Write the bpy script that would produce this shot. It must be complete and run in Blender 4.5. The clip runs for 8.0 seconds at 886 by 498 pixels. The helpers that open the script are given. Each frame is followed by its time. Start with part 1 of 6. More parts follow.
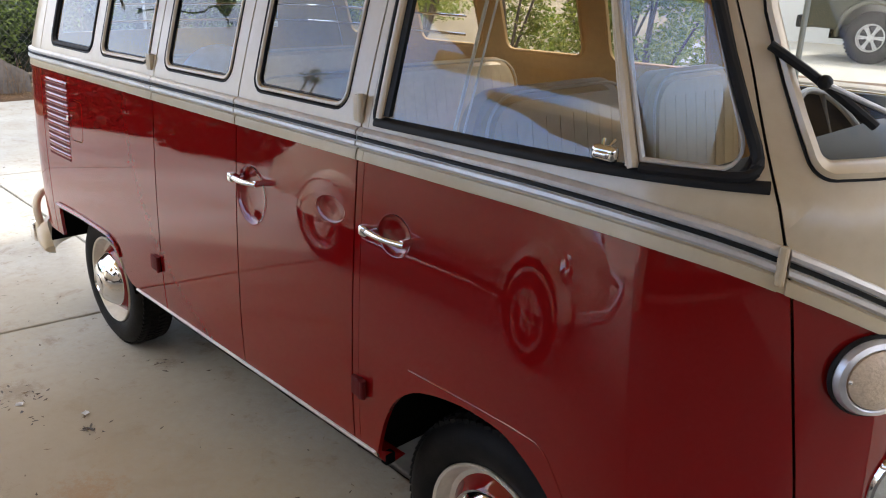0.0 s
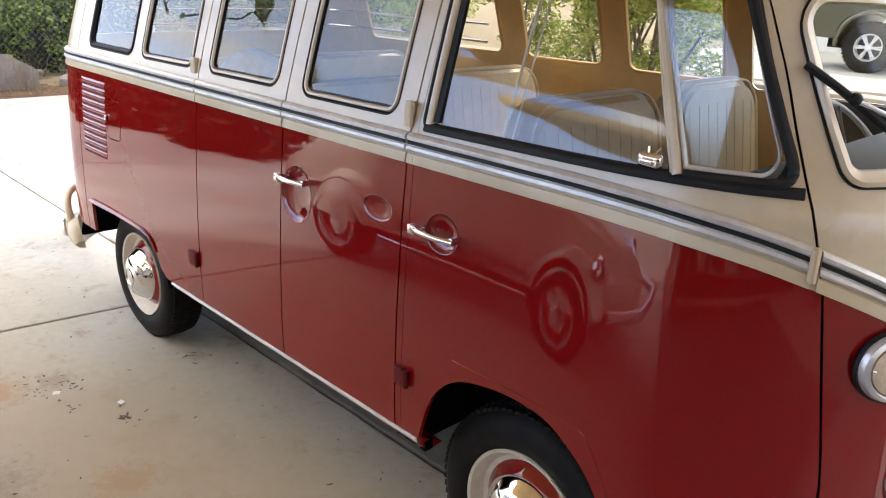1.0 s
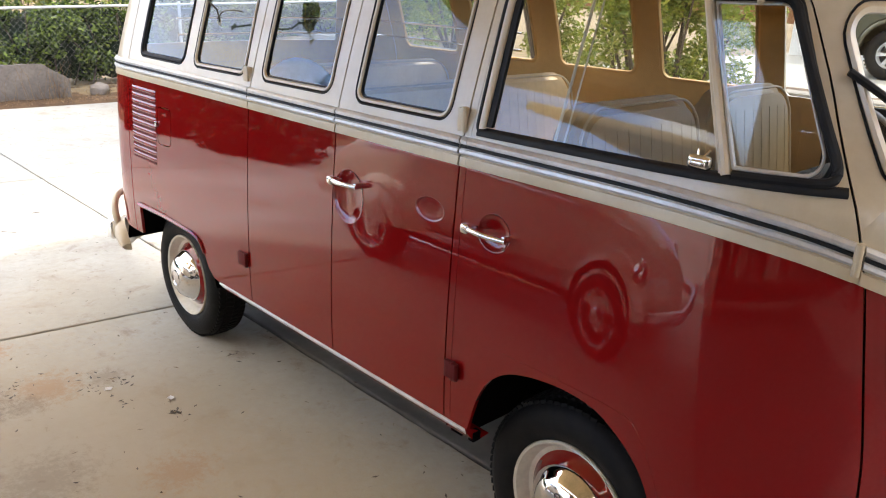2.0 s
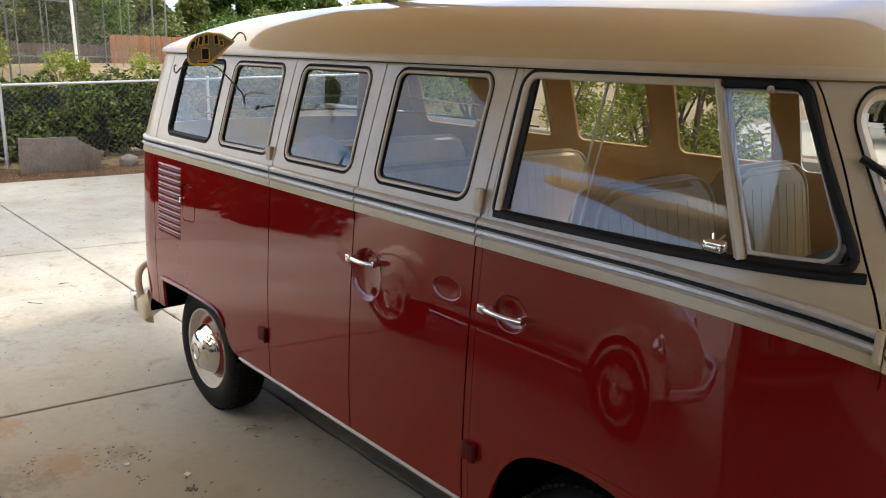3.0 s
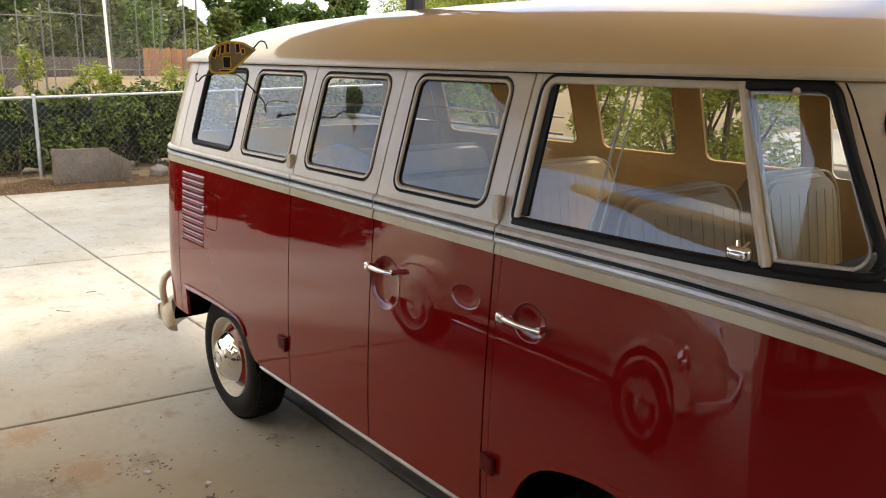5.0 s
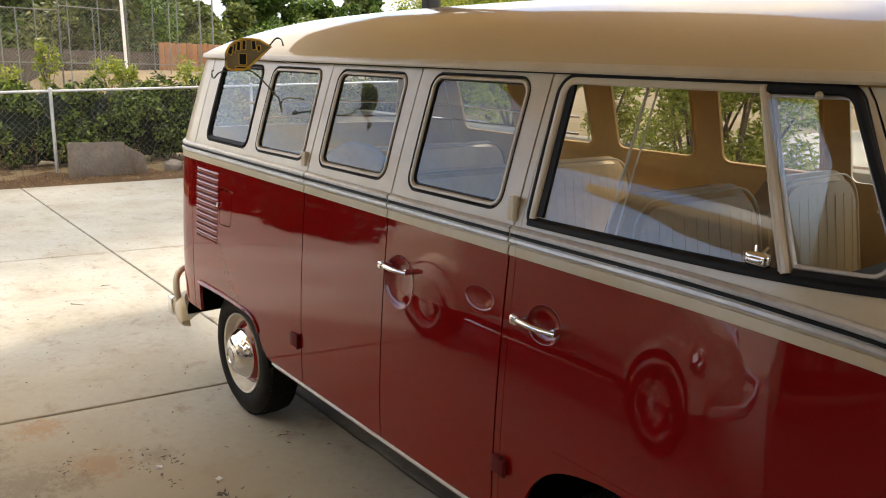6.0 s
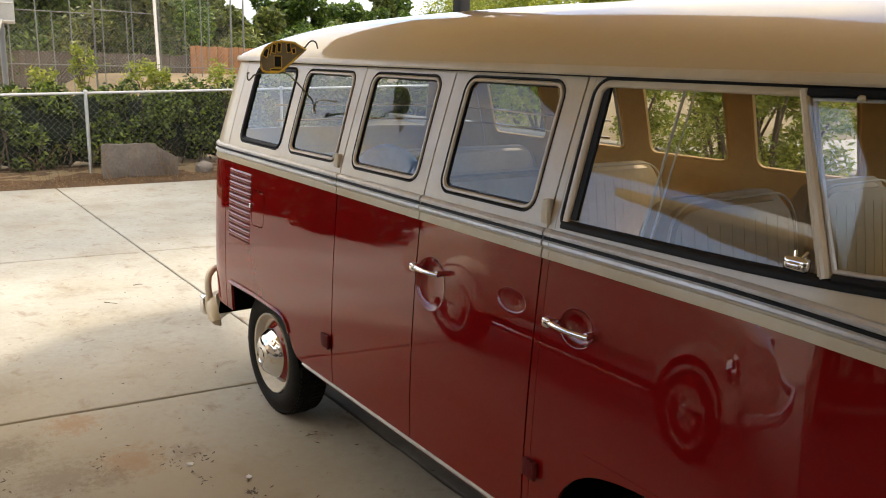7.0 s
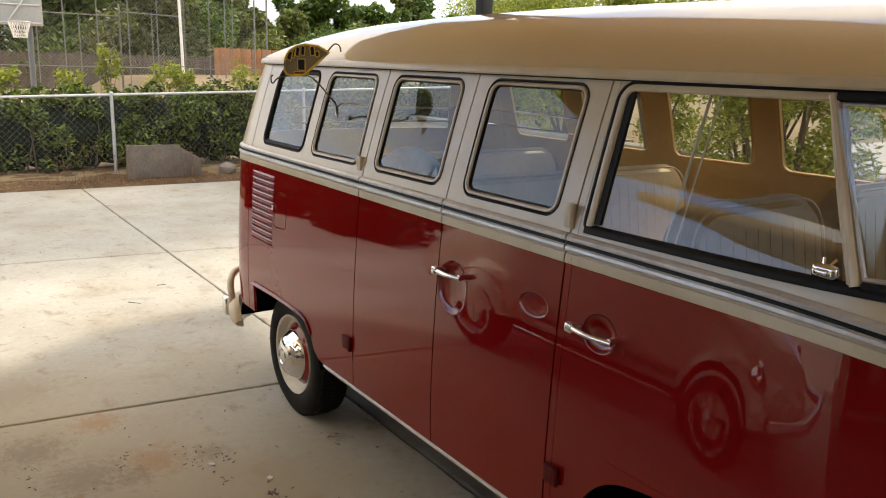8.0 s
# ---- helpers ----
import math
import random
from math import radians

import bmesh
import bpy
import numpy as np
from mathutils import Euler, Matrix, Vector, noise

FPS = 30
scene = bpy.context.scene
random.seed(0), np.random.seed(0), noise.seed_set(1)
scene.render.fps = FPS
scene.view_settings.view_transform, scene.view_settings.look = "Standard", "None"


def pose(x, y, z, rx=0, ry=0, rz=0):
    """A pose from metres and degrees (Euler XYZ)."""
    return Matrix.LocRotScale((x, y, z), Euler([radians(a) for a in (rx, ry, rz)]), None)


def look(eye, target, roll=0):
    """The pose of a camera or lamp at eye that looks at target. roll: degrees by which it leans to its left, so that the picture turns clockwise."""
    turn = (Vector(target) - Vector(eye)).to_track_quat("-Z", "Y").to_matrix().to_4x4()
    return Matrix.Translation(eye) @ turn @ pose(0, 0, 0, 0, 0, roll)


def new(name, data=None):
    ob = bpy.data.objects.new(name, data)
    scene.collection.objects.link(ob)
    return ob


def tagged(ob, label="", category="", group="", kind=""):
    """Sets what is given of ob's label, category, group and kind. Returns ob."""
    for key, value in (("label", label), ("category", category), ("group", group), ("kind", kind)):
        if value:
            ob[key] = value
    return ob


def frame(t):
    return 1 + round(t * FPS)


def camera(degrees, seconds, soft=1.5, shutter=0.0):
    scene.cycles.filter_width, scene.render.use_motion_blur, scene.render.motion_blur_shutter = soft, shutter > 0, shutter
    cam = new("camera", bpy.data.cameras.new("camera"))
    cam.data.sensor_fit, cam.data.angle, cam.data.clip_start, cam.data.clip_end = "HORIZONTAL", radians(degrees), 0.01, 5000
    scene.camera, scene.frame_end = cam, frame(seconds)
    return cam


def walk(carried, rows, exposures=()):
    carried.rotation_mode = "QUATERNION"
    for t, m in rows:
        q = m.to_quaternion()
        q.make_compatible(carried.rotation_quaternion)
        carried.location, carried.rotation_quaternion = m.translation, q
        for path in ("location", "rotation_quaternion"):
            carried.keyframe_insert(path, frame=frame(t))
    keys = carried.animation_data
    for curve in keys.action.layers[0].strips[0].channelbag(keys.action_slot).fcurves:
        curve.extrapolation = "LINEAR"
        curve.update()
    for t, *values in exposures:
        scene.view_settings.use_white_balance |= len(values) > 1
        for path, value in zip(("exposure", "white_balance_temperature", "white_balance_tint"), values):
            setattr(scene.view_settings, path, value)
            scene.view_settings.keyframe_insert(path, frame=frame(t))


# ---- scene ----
cam = camera(59.1, 8.0, soft=1.1)
PATH = [
    (0, (1.155, -2.038, 1.727), (-0.199, -0.725, 1.062), 1.5),
    (0.5, (1.171, -2.067, 1.748), (-0.135, -0.709, 1.076), 1.3),
    (1, (1.154, -2.22, 1.757), (-0.19, -0.894, 1.096), 2.4),
    (1.2, (1.148, -2.273, 1.753), (-0.206, -0.956, 1.096), 2.3),
    (2.5, (1.174, -2.375, 1.785), (-0.234, -1.088, 1.182), 1.9),
    (3, (1.172, -2.357, 1.807), (-0.28, -1.07, 1.322), 1.6),
    (3.5, (1.167, -2.347, 1.808), (-0.307, -1.075, 1.353), 1.7),
    (4, (1.166, -2.332, 1.799), (-0.321, -1.073, 1.346), 1.5),
    (4.5, (1.171, -2.318, 1.79), (-0.325, -1.071, 1.335), 1.2),
    (6, (1.153, -2.313, 1.799), (-0.368, -1.102, 1.33), 1.7),
    (6.5, (1.152, -2.322, 1.798), (-0.384, -1.128, 1.334), 1.9),
    (7, (1.146, -2.334, 1.794), (-0.416, -1.174, 1.333), 1.9),
    (7.5, (1.139, -2.337, 1.796), (-0.446, -1.208, 1.336), 1.9),
    (8, (1.138, -2.334, 1.799), (-0.456, -1.216, 1.34), 1.9),
]
walk(cam, [(t, look(eye, target, roll)) for t, eye, target, roll in PATH], [(0.0, 2.99, 7080, 12), (0.5, 3.29, 7080, 12), (1.0, 3.49, 7180, 12), (2.5, 3.14, 7430, 12), (3.0, 2.59, 7680, 11), (3.5, 2.39, 7880, 11), (4.0, 2.44, 8080, 11), (4.5, 2.74, 8230, 11), (6.0, 2.64, 8580, 11), (8.0, 2.49, 8680, 11)])

# ---- world, sun, exposure ----
CLOUD_AT = (19.0, 6.2, 8.5)
SUN_EL, SUN_AZ = 60.0, 95.0          # azimuth: degrees anticlockwise from +x, where the sun stands
world = bpy.data.worlds.new("world")
scene.world = world
world.use_nodes = True
wt = world.node_tree
sky = wt.nodes.new("ShaderNodeTexSky")
sky.sky_type = 'NISHITA'
sky.sun_disc = False
sky.sun_elevation = radians(SUN_EL)
sky.sun_rotation = radians(90 - SUN_AZ)
sky.air_density, sky.dust_density, sky.ozone_density, sky.altitude = 0.55, 0.1, 3.0, 1500
# broken high cloud over the blue: streaks of noise on the sky's dome
dome, lay, puff, thick_, veil = (wt.nodes.new("ShaderNode" + k) for k in ("TexCoord", "Mapping", "TexNoise", "MapRange", "Mix"))
lay.inputs["Location"].default_value = CLOUD_AT
lay.inputs["Scale"].default_value = (1.0, 1.5, 2.6)
puff.inputs["Scale"].default_value, puff.inputs["Detail"].default_value, puff.inputs["Roughness"].default_value = 1.25, 6.0, 0.58
thick_.interpolation_type = 'SMOOTHSTEP'
thick_.inputs["From Min"].default_value, thick_.inputs["From Max"].default_value, thick_.inputs["To Max"].default_value = 0.36, 0.60, 0.92
veil.data_type = 'RGBA'
veil.inputs["B"].default_value = (3.1, 3.1, 3.05, 1)
wt.links.new(dome.outputs["Generated"], lay.inputs["Vector"])
wt.links.new(lay.outputs["Vector"], puff.inputs["Vector"])
wt.links.new(puff.outputs["Fac"], thick_.inputs["Value"])
wt.links.new(thick_.outputs["Result"], veil.inputs["Factor"])
wt.links.new(sky.outputs["Color"], veil.inputs["A"])
# grey-blue haze along the horizon
part_z, low_, haze = (wt.nodes.new("ShaderNode" + k) for k in ("SeparateXYZ", "MapRange", "Mix"))
low_.interpolation_type = 'SMOOTHSTEP'
low_.inputs["From Min"].default_value, low_.inputs["From Max"].default_value = 0.03, 0.13
low_.inputs["To Min"].default_value, low_.inputs["To Max"].default_value = 0.95, 0.0
haze.data_type = 'RGBA'
haze.inputs["B"].default_value = (0.70, 0.87, 1.14, 1)
wt.links.new(dome.outputs["Generated"], part_z.inputs["Vector"])
wt.links.new(part_z.outputs["Z"], low_.inputs["Value"])
wt.links.new(low_.outputs["Result"], haze.inputs["Factor"])
wt.links.new(veil.outputs["Result"], haze.inputs["A"])
wt.links.new(haze.outputs["Result"], wt.nodes["Background"].inputs["Color"])
wt.nodes["Background"].inputs["Strength"].default_value = 0.15
sun = new("sun", bpy.data.lights.new("sun", 'SUN'))
sun.data.energy, sun.data.angle, sun.data.color = 0.54, radians(5), (1.0, 0.99, 0.97)
_a, _e = radians(SUN_AZ), radians(SUN_EL)
sun.matrix_world = look((math.cos(_a) * math.cos(_e) * 30, math.sin(_a) * math.cos(_e) * 30, math.sin(_e) * 30), (0, 0, 0))


# ---- materials ----
def nodes_of(name):
    m = bpy.data.materials.new(name)
    m.use_nodes = True
    return m, m.node_tree, m.node_tree.nodes["Principled BSDF"]


def mat(name, base, rough=0.5, metal=0.0, var=0.12, scale=3.0, fine=40.0, fvar=0.08, bump=0.0, bscale=120.0, coat=0.0,
        rvar=0.0, second=None, sscale=2.0, sharp=0.12, smid=0.55, spec=0.5, rand=0.0, ior=1.5):
    """A surface with tone at two scales, an optional second colour in patches, fine relief and uneven gloss."""
    m, t, b = nodes_of(name)
    L = t.links.new
    tc = t.nodes.new("ShaderNodeTexCoord")
    def nz(s, det=4.0, rgh=0.55):
        n = t.nodes.new("ShaderNodeTexNoise")
        n.inputs["Scale"].default_value, n.inputs["Detail"].default_value, n.inputs["Roughness"].default_value = s, det, rgh
        L(tc.outputs["Object"], n.inputs["Vector"])
        return n
    def mp(src, a, c, lo=0.3, hi=0.7):
        r = t.nodes.new("ShaderNodeMapRange")
        r.inputs["From Min"].default_value, r.inputs["From Max"].default_value = lo, hi
        r.inputs["To Min"].default_value, r.inputs["To Max"].default_value = a, c
        L(src, r.inputs["Value"])
        return r.outputs["Result"]
    big, small = nz(scale), nz(fine, 3.0)
    mul = t.nodes.new("ShaderNodeMath")
    mul.operation = 'MULTIPLY'
    L(mp(big.outputs["Fac"], 1 - var, 1 + var), mul.inputs[0])
    L(mp(small.outputs["Fac"], 1 - fvar, 1 + fvar), mul.inputs[1])
    tone = mul.outputs[0]
    if rand:
        oi = t.nodes.new("ShaderNodeObjectInfo")
        m2 = t.nodes.new("ShaderNodeMath")
        m2.operation = 'MULTIPLY'
        L(tone, m2.inputs[0])
        L(mp(oi.outputs["Random"], 1 - rand, 1 + rand, 0, 1), m2.inputs[1])
        tone = m2.outputs[0]
    col = t.nodes.new("ShaderNodeRGB")
    col.outputs[0].default_value = (*base, 1)
    csrc = col.outputs[0]
    if second:
        mx = t.nodes.new("ShaderNodeMix")
        mx.data_type = 'RGBA'
        L(mp(nz(sscale, 6.0, 0.65).outputs["Fac"], 0, 1, smid - sharp, smid + sharp), mx.inputs["Factor"])
        L(csrc, mx.inputs["A"])
        mx.inputs["B"].default_value = (*second, 1)
        csrc = mx.outputs["Result"]
    sc = t.nodes.new("ShaderNodeVectorMath")
    sc.operation = 'SCALE'
    L(csrc, sc.inputs[0])
    L(tone, sc.inputs["Scale"])
    L(sc.outputs[0], b.inputs["Base Color"])
    b.inputs["Metallic"].default_value = metal
    b.inputs["Roughness"].default_value = rough
    b.inputs["Specular IOR Level"].default_value = spec
    b.inputs["Coat Weight"].default_value = coat
    b.inputs["Coat Roughness"].default_value = 0.02
    b.inputs["Coat IOR"].default_value = ior
    if rvar:
        L(mp(nz(scale * 2.5, 5.0).outputs["Fac"], max(0.01, rough - rvar), rough + rvar), b.inputs["Roughness"])
    if bump:
        bp = t.nodes.new("ShaderNodeBump")
        bp.inputs["Strength"].default_value, bp.inputs["Distance"].default_value = bump, 0.01
        L(nz(bscale, 5.0, 0.6).outputs["Fac"], bp.inputs["Height"])
        L(bp.outputs["Normal"], b.inputs["Normal"])
        if coat:
            L(bp.outputs["Normal"], b.inputs["Coat Normal"])
    return m


def glass_mat(name, tint, r0=0.08, power=4.7):
    """Thin clear pane: what passes goes straight on, the grazing angle drives the gloss alike from both sides."""
    m = bpy.data.materials.new(name)
    m.use_nodes = True
    t = m.node_tree
    t.nodes.remove(t.nodes["Principled BSDF"])
    tr, gl, lw, pw, ml, ad, mx = (t.nodes.new("ShaderNode" + k) for k in ("BsdfTransparent", "BsdfGlossy", "LayerWeight", "Math", "Math", "Math", "MixShader"))
    tr.inputs["Color"].default_value = (*tint, 1)
    gl.inputs["Roughness"].default_value = 0.0
    lw.inputs["Blend"].default_value = 0.5
    pw.operation, ml.operation, ad.operation = 'POWER', 'MULTIPLY', 'ADD'
    pw.inputs[1].default_value, ml.inputs[1].default_value, ad.inputs[1].default_value = power, 1 - r0, r0
    L = t.links.new
    L(lw.outputs["Facing"], pw.inputs[0])
    L(pw.outputs[0], ml.inputs[0])
    L(ml.outputs[0], ad.inputs[0])
    L(ad.outputs[0], mx.inputs[0])
    L(tr.outputs[0], mx.inputs[1])
    L(gl.outputs[0], mx.inputs[2])
    L(mx.outputs[0], t.nodes["Material Output"].inputs["Surface"])
    return m


def leaf_mat(name, a, b2, back=0.35):
    """Leaf: two greens by the piece, some light let through."""
    m, t, b = nodes_of(name)
    geo = t.nodes.new("ShaderNodeNewGeometry")
    ramp = t.nodes.new("ShaderNodeValToRGB")
    ramp.color_ramp.elements[0].color, ramp.color_ramp.elements[1].color = (*a, 1), (*b2, 1)
    ramp.color_ramp.elements.new(0.62).color = (*(p * 0.72 + q * 0.28 for p, q in zip(a, b2)), 1)
    t.links.new(geo.outputs["Random Per Island"], ramp.inputs["Fac"])
    t.links.new(ramp.outputs["Color"], b.inputs["Base Color"])
    b.inputs["Roughness"].default_value = 0.42
    tl, mx = t.nodes.new("ShaderNodeBsdfTranslucent"), t.nodes.new("ShaderNodeMixShader")
    t.links.new(ramp.outputs["Color"], tl.inputs["Color"])
    mx.inputs[0].default_value = back
    t.links.new(b.outputs[0], mx.inputs[1])
    t.links.new(tl.outputs[0], mx.inputs[2])
    t.links.new(mx.outputs[0], t.nodes["Material Output"].inputs["Surface"])
    return m


def concrete_mat():
    """Old cast concrete: broad tone, brown water stains, rusty prints, dark specks, broom grain, a painted pool of
    shade.
    """
    m = mat("concrete", (0.385, 0.38, 0.345), 0.82, var=0.10, scale=0.9, fine=22, fvar=0.06, bump=0.16, bscale=70, second=(0.315, 0.285, 0.225), sscale=1.1, sharp=0.18, smid=0.58, rand=0.03)
    t = m.node_tree
    b = t.nodes["Principled BSDF"]
    src = b.inputs["Base Color"].links[0].from_socket
    tc = t.nodes.new("ShaderNodeTexCoord")
    for scale, det, rough, lo, hi, top, colour in ((5.5, 7.0, 0.72, 0.565, 0.69, 0.55, (0.17, 0.105, 0.06)), (13.0, 7.0, 0.78, 0.56, 0.70, 0.40, (0.19, 0.16, 0.12)), (2.2, 8.0, 0.75, 0.56, 0.72, 0.5, (0.20, 0.15, 0.10)), (26.0, 3.0, 0.6, 0.68, 0.75, 0.75, (0.06, 0.045, 0.035)), (9.0, 8.0, 0.8, 0.60, 0.72, 0.35, (0.52, 0.47, 0.39))):
        n, r, x = t.nodes.new("ShaderNodeTexNoise"), t.nodes.new("ShaderNodeMapRange"), t.nodes.new("ShaderNodeMix")
        n.inputs["Scale"].default_value, n.inputs["Detail"].default_value, n.inputs["Roughness"].default_value = scale, det, rough
        n.inputs["Distortion"].default_value = 0.4
        t.links.new(tc.outputs["Object"], n.inputs["Vector"])
        r.inputs["From Min"].default_value, r.inputs["From Max"].default_value, r.inputs["To Max"].default_value = lo, hi, top
        t.links.new(n.outputs["Fac"], r.inputs["Value"])
        x.data_type = 'RGBA'
        t.links.new(r.outputs["Result"], x.inputs["Factor"])
        t.links.new(src, x.inputs["A"])
        x.inputs["B"].default_value = (*colour, 1)
        src = x.outputs["Result"]
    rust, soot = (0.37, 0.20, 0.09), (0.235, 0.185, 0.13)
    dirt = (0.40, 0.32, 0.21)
    # the last, widest spot is no stain: shade painted on the unseen ground by the camera
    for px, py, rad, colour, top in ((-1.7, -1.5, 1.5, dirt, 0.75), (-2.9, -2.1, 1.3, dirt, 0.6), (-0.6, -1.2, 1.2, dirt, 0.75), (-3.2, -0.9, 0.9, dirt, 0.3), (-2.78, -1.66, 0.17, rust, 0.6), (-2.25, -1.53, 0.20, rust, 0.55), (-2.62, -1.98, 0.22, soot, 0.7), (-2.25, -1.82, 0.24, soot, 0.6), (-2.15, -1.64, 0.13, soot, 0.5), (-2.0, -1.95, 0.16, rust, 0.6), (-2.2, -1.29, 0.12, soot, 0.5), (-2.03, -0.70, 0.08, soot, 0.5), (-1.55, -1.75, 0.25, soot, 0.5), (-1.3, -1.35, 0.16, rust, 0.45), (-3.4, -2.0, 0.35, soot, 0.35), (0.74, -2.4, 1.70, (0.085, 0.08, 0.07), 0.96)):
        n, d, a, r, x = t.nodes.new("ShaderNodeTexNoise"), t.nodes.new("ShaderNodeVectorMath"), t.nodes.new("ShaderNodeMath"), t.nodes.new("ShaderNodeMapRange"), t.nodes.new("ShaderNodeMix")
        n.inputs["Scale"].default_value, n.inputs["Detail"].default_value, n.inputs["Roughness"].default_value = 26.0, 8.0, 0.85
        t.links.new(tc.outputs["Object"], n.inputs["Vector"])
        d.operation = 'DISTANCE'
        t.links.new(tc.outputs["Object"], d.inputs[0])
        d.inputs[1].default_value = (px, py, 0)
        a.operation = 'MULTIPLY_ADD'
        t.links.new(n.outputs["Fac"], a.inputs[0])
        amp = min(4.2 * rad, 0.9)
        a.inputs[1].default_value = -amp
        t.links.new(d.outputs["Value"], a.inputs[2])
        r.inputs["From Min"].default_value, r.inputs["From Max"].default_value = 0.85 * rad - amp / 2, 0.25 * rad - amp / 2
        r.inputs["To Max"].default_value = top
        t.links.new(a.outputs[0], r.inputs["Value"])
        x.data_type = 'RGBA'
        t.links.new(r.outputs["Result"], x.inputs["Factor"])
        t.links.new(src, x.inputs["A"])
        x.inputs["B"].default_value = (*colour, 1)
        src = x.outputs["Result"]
    t.links.new(src, b.inputs["Base Color"])
    return m


RED = mat("red_paint", (0.205, 0.0040, 0.0046), 0.45, var=0.05, scale=1.5, fvar=0.02, coat=1.0, spec=0.0, bump=0.022, bscale=5.0, second=(0.185, 0.0050, 0.0048), sscale=3.0, sharp=0.2, ior=1.62)
WHITE = mat("cream_paint", (0.59, 0.505, 0.365), 0.32, var=0.04, scale=2.0, fvar=0.02, coat=0.32, second=(0.50, 0.395, 0.25), sscale=3.5, sharp=0.16, smid=0.53)
ROOFPAINT = mat("roof_paint", (0.56, 0.45, 0.275), 0.4, var=0.03, scale=1.5, fvar=0.015, coat=0.7, spec=0.1)
INNER = mat("tan_trim", (0.58, 0.345, 0.12), 0.62, var=0.08, scale=4, fvar=0.06, bump=0.06, bscale=300)
CHROME = mat("chrome", (0.82, 0.82, 0.83), 0.06, 1.0, var=0.03, fvar=0.02, rvar=0.04)
ALU = mat("aluminium_trim", (0.58, 0.56, 0.53), 0.42, 0.4, var=0.10, scale=8, fvar=0.08, rvar=0.08)
RUBBER = mat("black_rubber", (0.010, 0.010, 0.0105), 0.6, var=0.2, scale=12, bump=0.05, spec=0.25)
TYRE = mat("tyre_rubber", (0.007, 0.007, 0.0073), 0.6, var=0.25, scale=9, fvar=0.15, bump=0.15, bscale=220, second=(0.014, 0.013, 0.012), sscale=14, sharp=0.2, spec=0.15)
BLACK = mat("underseal", (0.004, 0.004, 0.004), 0.95, var=0.3, scale=5, spec=0.03)
GLASS = glass_mat("window_glass", (0.86, 0.88, 0.87))
SIDEGLASS = glass_mat("side_window_glass", (0.58, 0.67, 0.76), 0.065)
FARGLASS = glass_mat("far_window_glass", (0.90, 0.92, 0.91), 0.03)
SCREENGLASS = glass_mat("windscreen_glass", (0.88, 0.90, 0.89), 0.03, 6.5)
VENTGLASS = glass_mat("quarter_light_glass", (0.80, 0.83, 0.84), 0.055)
VINYL = mat("beige_vinyl", (0.38, 0.275, 0.145), 0.48, var=0.06, scale=5, fvar=0.05, bump=0.08, bscale=350)
TANVINYL = mat("tan_vinyl", (0.60, 0.46, 0.27), 0.5, var=0.08, scale=5, fvar=0.05, bump=0.08, bscale=350)
PIPING = mat("cream_piping", (0.46, 0.38, 0.26), 0.5, var=0.06)
RIMPAINT = mat("rim_cream", (0.60, 0.56, 0.46), 0.3, var=0.08, scale=14, coat=0.4)
HINGERED = mat("dull_red_hinge", (0.095, 0.005, 0.005), 0.6, var=0.12, scale=20, spec=0.2)
AMBER = mat("amber_lens", (0.60, 0.47, 0.34), 0.25, var=0.05, scale=20, fine=160, fvar=0.12, bump=0.35, bscale=160, coat=0.6)
LAMPGLASS = mat("lamp_glass", (0.55, 0.57, 0.55), 0.12, var=0.1, scale=30, bump=0.5, bscale=60, coat=1.0)
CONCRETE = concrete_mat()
# concrete with shade put into its colour, so the bus's front mirrors dark ground
SHADESLAB = mat("shade_dark_concrete", (0.085, 0.08, 0.07), 0.75, var=0.2, scale=1.2, fine=18, fvar=0.1, bump=0.16, bscale=70, second=(0.06, 0.055, 0.05), sscale=1.6, sharp=0.2)
# darker, unevenly toned concrete for the slab under the bus
DARKCONCRETE = mat("darker_concrete", (0.15, 0.14, 0.122), 0.8, var=0.2, scale=1.2, fine=18, fvar=0.1, bump=0.16, bscale=70, second=(0.095, 0.086, 0.076), sscale=1.6, sharp=0.2)
JOINT = mat("joint_filler", (0.018, 0.015, 0.012), 0.95, var=0.3, scale=9, fvar=0.25, bump=0.4)
SOIL = mat("dry_soil", (0.080, 0.043, 0.021), 0.95, var=0.25, scale=3, fine=30, fvar=0.25, bump=0.8, bscale=25, second=(0.13, 0.075, 0.035), sscale=5, sharp=0.2)
EARTH = mat("far_ground", (0.22, 0.16, 0.09), 0.95, var=0.2, scale=0.3, fine=4, fvar=0.15, bump=0.3, bscale=8)
ROCK = mat("rock", (0.17, 0.145, 0.125), 0.9, var=0.22, scale=4, fine=30, fvar=0.15, bump=0.6, bscale=18)
GALV = mat("galvanised_steel", (0.52, 0.53, 0.53), 0.45, 0.6, var=0.1, scale=9, fvar=0.08)
BEZEL = mat("satin_bezel", (0.60, 0.60, 0.61), 0.38, 0.7, var=0.05)
FENCESTEEL = mat("dull_steel", (0.19, 0.20, 0.185), 0.6, 0.3, var=0.1)
OLDWOOD = mat("weathered_boards", (0.085, 0.065, 0.05), 0.9, var=0.2, scale=1.5, fine=14, fvar=0.15, bump=0.3, bscale=20, rand=0.15)
MESHWIRE = mat("mesh_wire", (0.26, 0.26, 0.24), 0.6, 0.2, var=0.2, scale=9)
DARKSTEEL = mat("dark_steel", (0.009, 0.009, 0.010), 0.7, 0.0, var=0.2, scale=5)
WOOD = mat("fence_boards", (0.30, 0.135, 0.06), 0.85, var=0.18, scale=1.2, fine=12, fvar=0.15, bump=0.3, bscale=20, rand=0.15)
